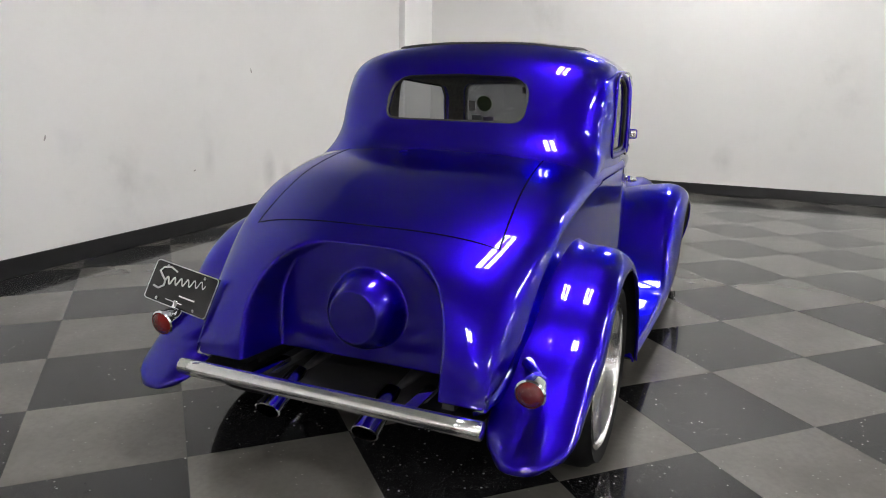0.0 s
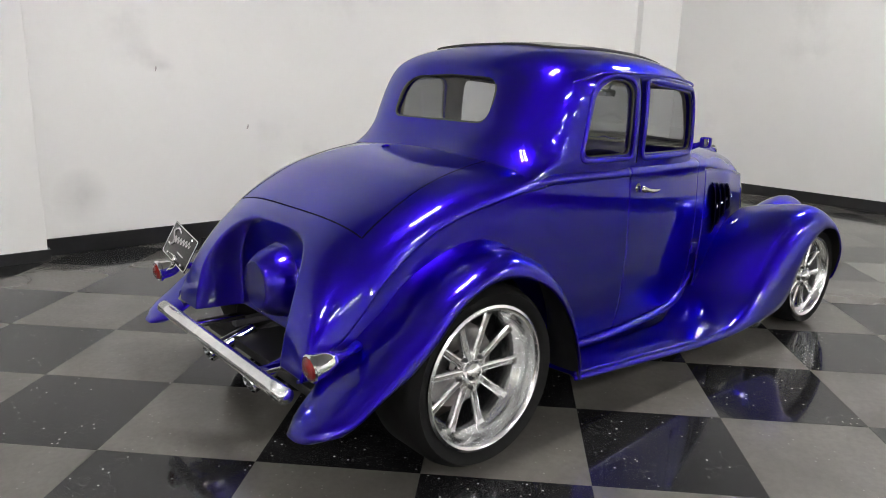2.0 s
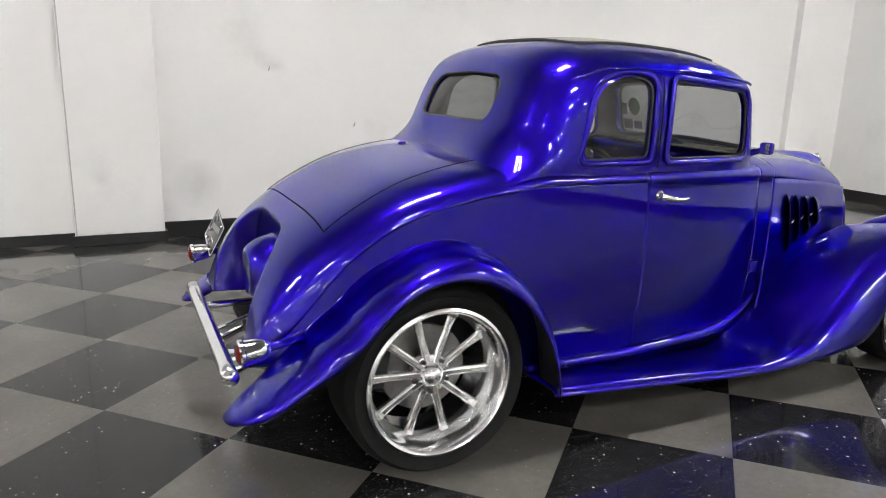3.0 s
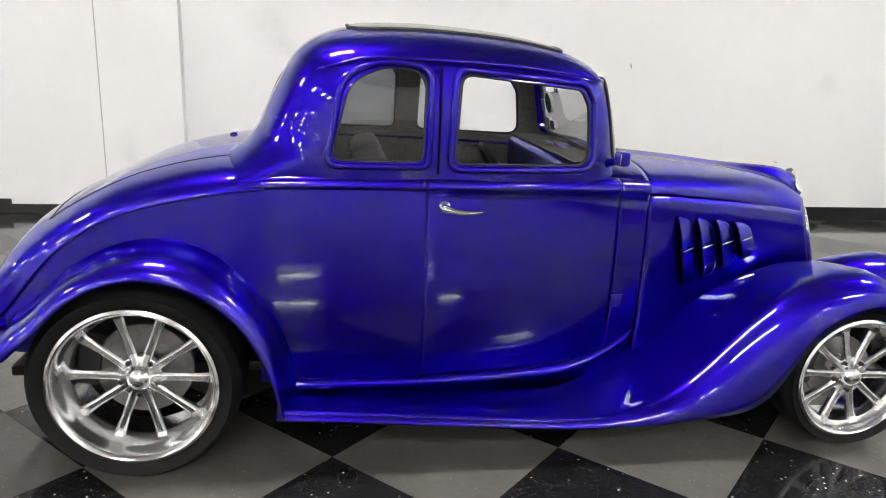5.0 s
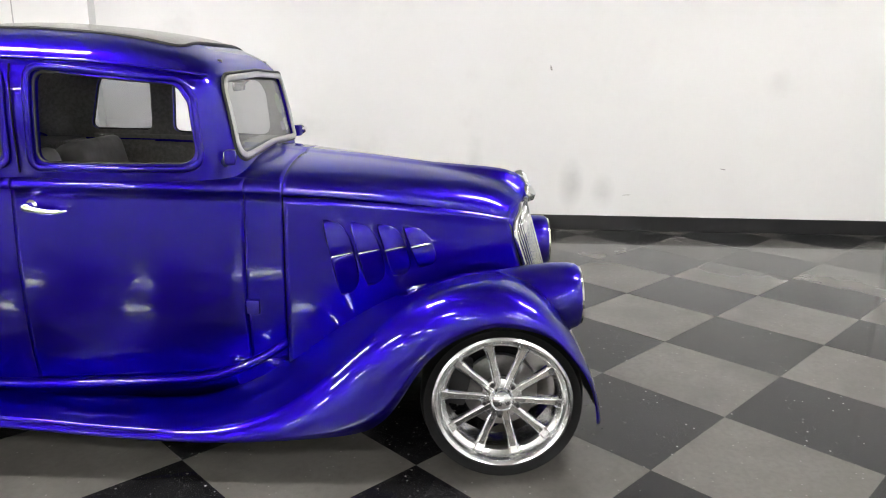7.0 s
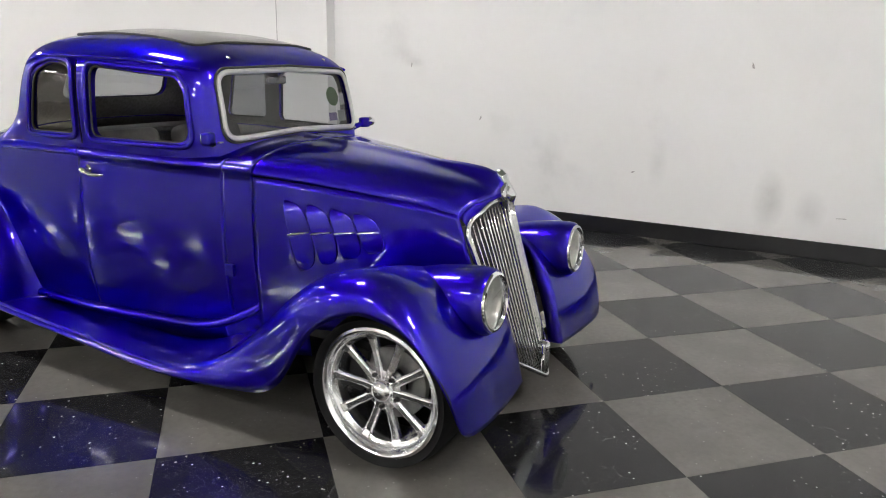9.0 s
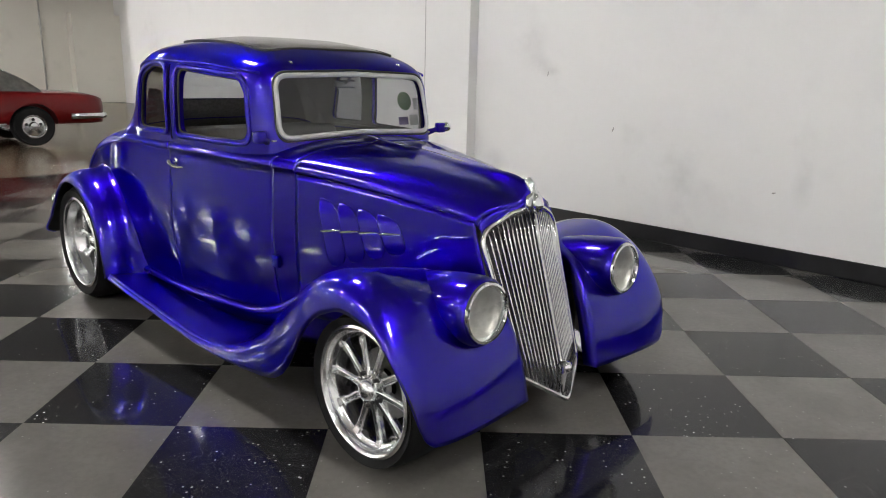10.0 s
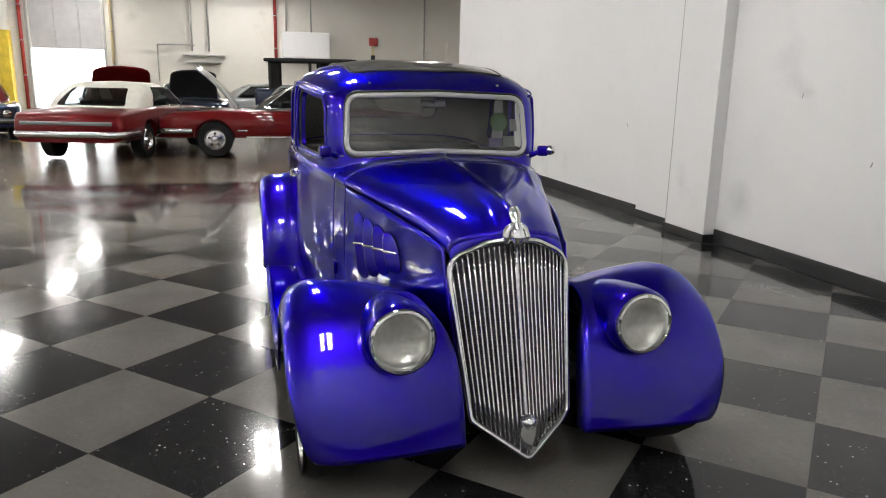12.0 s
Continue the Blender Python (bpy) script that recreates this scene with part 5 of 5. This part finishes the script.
part("column_top", bm_box(FAR + 0.3, FAR + 0.7, -9.05, -8.65, 3.001, CEIL - 0.002, 0.02), M_FWALL, post)


def wall_pipe(y, z0, z1, r, mat, lab, x=FAR + 0.09):
    e = empty("wall_pipe", lab, "pipe")
    part("pipe", bm_tube([(x, y, z0), (x, y, z1)], r, 10), mat, e)
    for z in np.arange(z0 + 0.3, z1, 1.2):
        part("clip", bm_box(FAR + 0.001, x + r + 0.01, y - r - 0.01, y + r + 0.01, z - 0.02, z + 0.02, 0.004), M_GREYPIPE, e, smooth=False)


wall_pipe(-8.40, 0, CEIL - 0.01, 0.06, M_REDPIPE, "red sprinkler pipe beside the column")
wall_pipe(-5.45, 1.6, CEIL - 0.01, 0.05, M_CREAM, "cream gas pipe on the far wall")
wall_pipe(0.34, 1.2, CEIL - 0.01, 0.06, M_REDPIPE, "red sprinkler riser on the far wall")
wall_pipe(-2.71, 2.5, CEIL - 0.01, 0.03, M_GREYPIPE, "grey conduit on the far wall")
wall_pipe(-2.11, 2.5, CEIL - 0.01, 0.03, M_GREYPIPE, "grey conduit on the far wall")
wall_pipe(-3.93, 1.4, 2.71, 0.02, M_GREYPIPE, "thin grey conduit on the far wall")
wall_pipe(6.2, 0, CEIL - 0.01, 0.03, M_GREYPIPE, "grey conduit on the far wall")
rack = empty("wall_shelf", "thin grey wall shelf with two boards", "shelf")
for z, w in ((2.34, 0.75), (2.08, 0.6)):
    part("shelf_board", bm_box(FAR + 0.001, FAR + 0.30, -2.3 - w, -2.3 + w, z, z + 0.04, 0.005), M_GREYPIPE, rack, smooth=False)
part("shelf_post", bm_tube([(FAR + 0.15, -3.93, 2.71), (FAR + 0.15, -2.6, 2.72)], 0.02, 8), M_GREYPIPE, rack)
box_u = empty("wall_cabinet", "white boxed enclosure on the far wall", "cabinet")
part("cabinet_body", bm_box(FAR + 0.001, FAR + 0.7, 0.58, 2.33, 2.35, 3.30, 0.02), M_WALL, box_u, smooth=False)
part("cabinet_frame", bm_tube([(FAR + 0.1, 0.75, 3.3), (FAR + 0.1, 0.75, 4.6), (FAR + 0.1, 1.7, 4.6), (FAR + 0.1, 1.7, 3.3)], 0.03, 8), M_GREYPIPE, box_u)
bell = empty("alarm_post", "red alarm box on a grey wall post", "alarm")
part("post", bm_box(FAR + 0.001, FAR + 0.08, 4.06, 4.16, 0.9, 2.9, 0.01), M_CREAM, bell, smooth=False)
part("alarm_box", bm_box(FAR + 0.001, FAR + 0.14, 3.96, 4.30, 2.92, 3.22, 0.02), M_REDPIPE, bell, smooth=False)
part("junction_box", bm_box(FAR + 0.081, FAR + 0.16, 4.03, 4.19, 2.35, 2.55, 0.01), M_BLACK, bell, smooth=False)
strip("wall_stub", FAR + 0.001, FAR + 0.5, 7.1, 8.79, 0, 3.14, lab="cream low partition end")

# ---- cars parked in the far hall ----
M_GLASSD = glass_mat("dark_car_glass", (0.30, 0.32, 0.33))
M_WHEELC = simple("chrome_road_wheel", (0.7, 0.7, 0.7), 0.15, 1.0, 0.1, 40)


def small_wheel(parent, x, y, sgn):
    e = empty("wheel", "", "")
    e.parent = parent
    e.matrix_basis = pose(x, y, 0.335, 0, 0, 0 if sgn < 0 else 180)
    part("tyre", bm_turn([(0.20, -0.10), (0.30, -0.115), (0.33, -0.09), (0.335, 0.0), (0.33, 0.09), (0.30, 0.11), (0.20, 0.10)], "y", 32, closed=True), M_TYRE, e)
    part("rim", bm_turn([(0.205, -0.10), (0.195, -0.115), (0.18, -0.10), (0.165, -0.06), (0.08, -0.07), (0.06, -0.11), (0.001, -0.115)], "y", 32), M_WHEELC, e, "chrome wheel")
    for k in range(5):
        a = radians(72 * k)
        part("slot", bm_turn([(0.001, -0.078), (0.026, -0.076), (0.026, -0.05)], "y", 10, (0.115 * math.sin(a), 0, 0.115 * math.cos(a))), M_BLACK, e)


def road_car(label, col, roof_mat, at, turn, hood=None, group="cars parked in the far hall"):
    """A 1960s two-door, nose towards its +x."""
    e = empty("parked_car", label, "car", group)
    w = spline([-2.58, -2.45, -1.5, 0, 1.5, 2.3, 2.58], [0.84, 0.92, 0.965, 0.97, 0.965, 0.92, 0.84])
    top = spline([-2.58, -2.4, -1.5, -0.9, 0.3, 1.0, 2.3, 2.58], [0.80, 0.86, 0.91, 0.93, 0.89, 0.885, 0.84, 0.76])
    rows = []
    for x in np.linspace(-2.58, 2.58, 60):
        W, T = float(w(x)), float(top(x))
        half = [(W - 0.16, 0.36), (W - 0.06, 0.375), (W - 0.015, 0.45), (W, 0.56), (W + 0.004, 0.62), (W - 0.01, 0.70), (W - 0.02, T - 0.06), (W - 0.045, T - 0.015), (W - 0.10, T), (W - 0.35, T + 0.012), (0.3, T + 0.02), (0.0, T + 0.022)]
        rows.append([(x, -y, z) for y, z in half] + [(x, y, z) for y, z in half[-2::-1]])
    P = np.array(rows)
    bm = bm_grid(P)
    for i in (0, -1):
        bm.verts.ensure_lookup_table()
        vs = [v for v in bm.verts if abs(v.co.x - P[i, 0, 0]) < 1e-6]
        m = P.shape[1]
        base = 0 if i == 0 else (P.shape[0] - 1) * m
        bm.verts.ensure_lookup_table()
        loop = [bm.verts[base + k] for k in range(m)]
        for k in range(m // 2):
            q = [loop[k], loop[k + 1], loop[m - 2 - k], loop[m - 1 - k]]
            q = list(dict.fromkeys(q))
            if len(q) > 2:
                bm.faces.new(q)
    bm.verts.ensure_lookup_table()
    n, m = P.shape[:2]
    for i in range(n - 1):
        bm.faces.new([bm.verts[i * m], bm.verts[i * m + m - 1], bm.verts[(i + 1) * m + m - 1], bm.verts[(i + 1) * m]])
    bmesh.ops.recalc_face_normals(bm, faces=bm.faces[:])
    body = part("body", bm, col, e)
    arch = lambda cx, s: bm_prism([(cx + 0.385 * math.cos(a), 0.34 + 0.385 * math.sin(a)) for a in np.linspace(0, 2 * math.pi, 28, endpoint=False)], lambda u, v, d: (u, s * d, v), 0.70, 1.2)
    carve(body, [arch(cx, s) for cx in (-1.42, 1.60) for s in (-1, 1)])
    for cx in (-1.42, 1.60):
        for s in (-1, 1):
            small_wheel(e, cx, s * 0.80, s)
    # roof shell with windows cut through
    rear, front = spline([0.88, 1.1, 1.36], [-1.75, -1.45, -0.95]), spline([0.88, 1.1, 1.36], [0.92, 0.62, 0.10])
    wide = spline([0.88, 1.15, 1.36], [0.86, 0.79, 0.62])
    rings = []
    for z in list(np.linspace(0.88, 1.32, 10)) + [1.345, 1.36]:
        f = np.linspace(0, 2 * math.pi, 64, endpoint=False)
        zz = min(z, 1.36)
        cx, hx, hy = (rear(zz) + front(zz)) / 2, (front(zz) - rear(zz)) / 2, wide(zz)
        sc = 1.0 if z <= 1.32 else (0.95 if z < 1.35 else 0.85)
        c, s = np.cos(f), np.sin(f)
        rings.append(np.c_[cx + hx * sc * np.sign(c) * np.abs(c) ** 0.3, hy * sc * np.sign(s) * np.abs(s) ** 0.3, np.full(64, z)])
    for k in (0.5, 0.02):
        r = rings[11].copy()
        r[:, :2] = r[:, :2].mean(0) + (r[:, :2] - r[:, :2].mean(0)) * k
        r[:, 2] = 1.36 + 0.03 * (1 - k)
        rings.append(r)
    R = np.array(rings)
    inner = R.copy()
    inner[:, :, :2] = R[:, :, :2].mean(1, keepdims=True) + (R[:, :, :2] - R[:, :, :2].mean(1, keepdims=True)) * 0.955
    inner[:, :, 2] -= np.linspace(0, 0.03, len(R))[:, None]
    bm = bmesh.new()
    bm_grid(R, closed_v=True, bm=bm)
    bm_grid(inner, closed_v=True, flip=True, bm=bm)
    bm_grid(np.stack([inner[0], R[0]]), closed_v=True, bm=bm)
    for Q in (R[-1], inner[-1]):
        bm.faces.new([bm.verts.new(p) for p in Q])
    clean(bm, 1e-5)
    bmesh.ops.recalc_face_normals(bm, faces=bm.faces[:])
    cab = part("roof", bm, roof_mat, e)
    side_o = rounded_poly([(-0.95, 0.93, 0.04), (0.70, 0.93, 0.03), (0.22, 1.28, 0.06), (-0.62, 1.28, 0.08)], 4)
    back_o = rounded_poly([(-0.62, 0.95, 0.04), (0.62, 0.95, 0.04), (0.50, 1.26, 0.06), (-0.50, 1.26, 0.06)], 4)
    carve(cab, [bm_prism(side_o, lambda u, v, d: (u, d, v), -1.2, 1.2), bm_prism(back_o, lambda u, v, d: (d, u, v), -2.2, 1.5)])
    for s in (-1, 1):
        part("side_glass", bm_fill(side_o, lambda u, v, s=s: (u, s * (float(wide(v)) * 0.97), v), 3), M_GLASSD, e)
    part("windscreen", bm_fill(back_o, lambda u, v: (float(front(v)) - 0.03, u, v), 3), M_GLASSD, e)
    part("rear_window", bm_fill(back_o, lambda u, v: (float(rear(v)) + 0.03, u, v), 3), M_GLASSD, e)
    # seats, bumpers, lamps, trim
    for x in (-0.55, 0.25):
        part("bench_seat", bm_box(x - 0.12, x + 0.1, -0.66, 0.66, 0.5, 1.02, 0.06), M_BLACK, e)
    for x, sx in ((-2.62, -1), (2.62, 1)):
        pts = [(x - sx * 0.55 * max(0, (abs(y) - 0.84) / 0.12) ** 1.5, y, 0.50) for y in np.linspace(-0.97, 0.97, 25)]
        part("bumper", bm_tube(pts, 0.055, 10, squash=(Vector((1, 0, 0)), 0.55)), M_BARS, e, "chrome bumper")
    part("tail_panel", bm_box(-2.605, -2.575, -0.76, 0.76, 0.65, 0.71, 0.01), M_ROTOR, e, "ribbed bright tail panel")
    part("grille", bm_box(2.575, 2.60, -0.74, 0.74, 0.58, 0.72, 0.01), M_BLACK, e)
    for y in (-0.62, -0.42, 0.42, 0.62):
        part("headlight", bm_turn([(0.085, 0.0), (0.08, 0.02), (0.05, 0.035), (0.001, 0.04)], "x", 16, (2.59, y, 0.65)), M_CHROME, e)
    for s in (-1, 1):
        part("rocker_trim", bm_box(-1.0, 1.02, *sorted((s * 0.90, s * 0.935)), 0.37, 0.40, 0.004), M_CHROME, e)
        part("door_handle", bm_tube([(-0.62, s * 0.965, 0.78), (-0.50, s * 0.97, 0.785)], 0.012, 6), M_CHROME, e)
        part("fender_badge", bm_box(1.0, 1.18, *sorted((s * 0.962, s * 0.975)), 0.50, 0.525, 0.004), M_CHROME, e)
        part("window_trim", bm_tube([(u, s * (float(wide(v)) + 0.004), v) for u, v in side_o], 0.012, 6, True), M_CHROME, e)
    if hood:
        hr = []
        for u in np.linspace(0, 1, 14):
            wd = 0.70 - 0.08 * u - 0.16 * max(0.0, (u - 0.82) / 0.18) ** 2.5
            hr.append([(1.08 * u, wd * v, 0.02 + 0.05 * (1 - abs(v) ** 2.4) + 0.05 * math.sin(math.pi * u) + 0.018 * math.exp(-(v / 0.12) ** 2)) for v in np.linspace(-1, 1, 19)])
        hb = out_shell(np.array(hr), 0.03, (0.5, 0, -1))
        h = part("raised_hood", hb, hood, e, "hood propped open")
        h.matrix_basis = pose(1.2, 0, 0.90, 0, -46, 0)
        part("engine_bay", bm_box(1.05, 2.3, -0.70, 0.70, 0.866, 0.885, 0.004), M_BLACK, e)
    e.matrix_basis = pose(*at, 0, 0, turn)
    return e


M_CARRED = paint("dark_red_car_paint", (0.095, 0.003, 0.004), (0.125, 0.005, 0.006), 0.4, 0.0, 0.6)
M_CARNAVY = paint("navy_car_paint", (0.010, 0.014, 0.03), (0.03, 0.04, 0.07), 0.3, 0.4)
M_CARSILVER = paint("silver_car_paint", (0.42, 0.44, 0.43), (0.55, 0.55, 0.55), 0.3, 0.6)
M_CARWHITE = simple("white_vinyl_top", (0.72, 0.70, 0.62), 0.55, 0, 0.06, 8)
road_car("dark red convertible with white top and chrome bumper on concrete", M_CARRED, M_CARWHITE, (-10.63, -3.18, 0), 166)
road_car("dark red two-door coupe with black vinyl roof and chrome wheels", M_CARRED, M_VINYL, (-10.0, 0.14, 0), -91, M_CARSILVER)
road_car("dark red car with its red hood propped open", M_CARRED, M_CARRED, (-15.6, -4.1, 0), 12, M_CARRED)
road_car("dark navy car with its black hood propped open", M_CARNAVY, M_CARNAVY, (-19.0, -2.55, 0), 8, M_BLACK)
road_car("silver car parked behind the red coupe", M_CARSILVER, M_CARSILVER, (-15.0, 0.9, 0), 14, M_CARSILVER)
road_car("silver car parked by the far wall", M_CARSILVER, M_CARSILVER, (-19.5, -0.6, 0), -80)
road_car("dark car parked beside the yellow column", M_CARNAVY, M_CARRED, (-14.5, -7.3, 0), 20)

# tall black vintage sedan
van = empty("vintage_sedan", "tall black vintage sedan with wooden-framed window", "car")
part("sedan_body", bm_box(-1.9, 1.6, -0.75, 0.75, 0.45, 1.25, 0.12, 3), M_CARNAVY, van)
part("sedan_roof", bm_box(-1.6, 1.0, -0.80, 0.80, 2.0, 2.1, 0.04, 3), M_BLACK, van)
for x in (-1.45, -0.3, 0.8):
    for y in (-0.68, 0.68):
        part("roof_pillar", bm_box(x - 0.04, x + 0.04, y - 0.03, y + 0.03, 1.2, 2.02, 0.008), M_BLACK, van, smooth=False)
part("sedan_back", bm_box(-1.5, -1.44, -0.65, 0.65, 1.2, 2.0, 0.01), M_BLACK, van, smooth=False)
part("window_panel", bm_box(-0.25, 0.75, 0.66, 0.69, 1.2, 2.0, 0.004), M_BLACK, van, smooth=False)
for x in (-1.3, 1.3):
    for s in (-1, 1):
        small_wheel(van, x, s * 0.72, s)
van.matrix_basis = pose(-16.6, 1.4, 0, 0, 0, 75)

# ---- floor tiles ----
floor_ob = part("floor", bm_box(CHECK_END, WALL_X - 0.001, -12.0, WALL_Y - 0.001, -0.011, -0.0035), M_GROUT, None, "checkered floor of charcoal and grey vinyl tiles", False)
tagged(floor_ob, category="floor", kind="structure")


def tile_mesh(name, mat):
    bm = bm_box(-TILE / 2 + 0.0006, TILE / 2 - 0.0006, -TILE / 2 + 0.0006, TILE / 2 - 0.0006, -0.003, 0.0)
    bmesh.ops.delete(bm, geom=[f for f in bm.faces if f.normal.z < -0.5], context="FACES")
    me = bpy.data.meshes.new(name)
    bm.to_mesh(me)
    bm.free()
    me.materials.append(mat)
    return me


T_D, T_L, T_R = tile_mesh("tile_dark", M_TDARK), tile_mesh("tile_light", M_TLIGHT), tile_mesh("tile_red", M_TRED)
c45 = math.sqrt(0.5)
spots = []
for i in range(-30, 31):
    for j in range(-30, 31):
        u, v = (i + 0.5) * TILE, (j + 0.5) * TILE
        x, y = TX + c45 * (u - v), TY + c45 * (u + v)
        if CHECK_END - 0.44 < x < WALL_X + 0.45 and -12 < y < WALL_Y + 0.45:
            spots.append((math.hypot(x - 1.3, (y + 0.3) * 0.9), x, y, (i + j) % 2))
spots.sort()
rng = random.Random(12)
rot = Matrix.Rotation(radians(45), 4, "Z")
rest = {0: bmesh.new(), 1: bmesh.new(), 2: bmesh.new()}
for k, (d, x, y, odd) in enumerate(spots):
    red = x < CHECK_END + 1.0
    if k < 300 and not red and x < WALL_X - 0.45 and y < WALL_Y - 0.45:
        t = new("tile", T_L if odd else T_D)
        t.parent = floor_ob
        t.matrix_basis = Matrix.Translation((x, y, 0)) @ rot @ pose(0, 0, 0, rng.gauss(0, 0.07), rng.gauss(0, 0.07), 0)
    else:
        kind = (2 if red and odd else (1 if odd else 0))
        bm = rest[kind]
        h = TILE / 2 - 0.0006
        q = [(x + c45 * (a - b), y + c45 * (a + b)) for a, b in ((-h, -h), (h, -h), (h, h), (-h, h))]
        cut = []
        for (ax, ay), (bx, by) in zip(q, q[1:] + q[:1]):
            if ax >= CHECK_END:
                cut.append((ax, ay))
            if (ax < CHECK_END) != (bx < CHECK_END):
                k = (CHECK_END - ax) / (bx - ax)
                cut.append((CHECK_END, ay + (by - ay) * k))
        if len(cut) > 2:
            bm.faces.new([bm.verts.new((px, py, 0)) for px, py in cut])
for kind, mat, lab in ((0, M_TDARK, "charcoal tiles"), (1, M_TLIGHT, "grey tiles"), (2, M_TRED, "maroon tiles")):
    t = part("outer_tiles", rest[kind], mat, floor_ob, lab, False)
    tagged(t, kind="stuff")
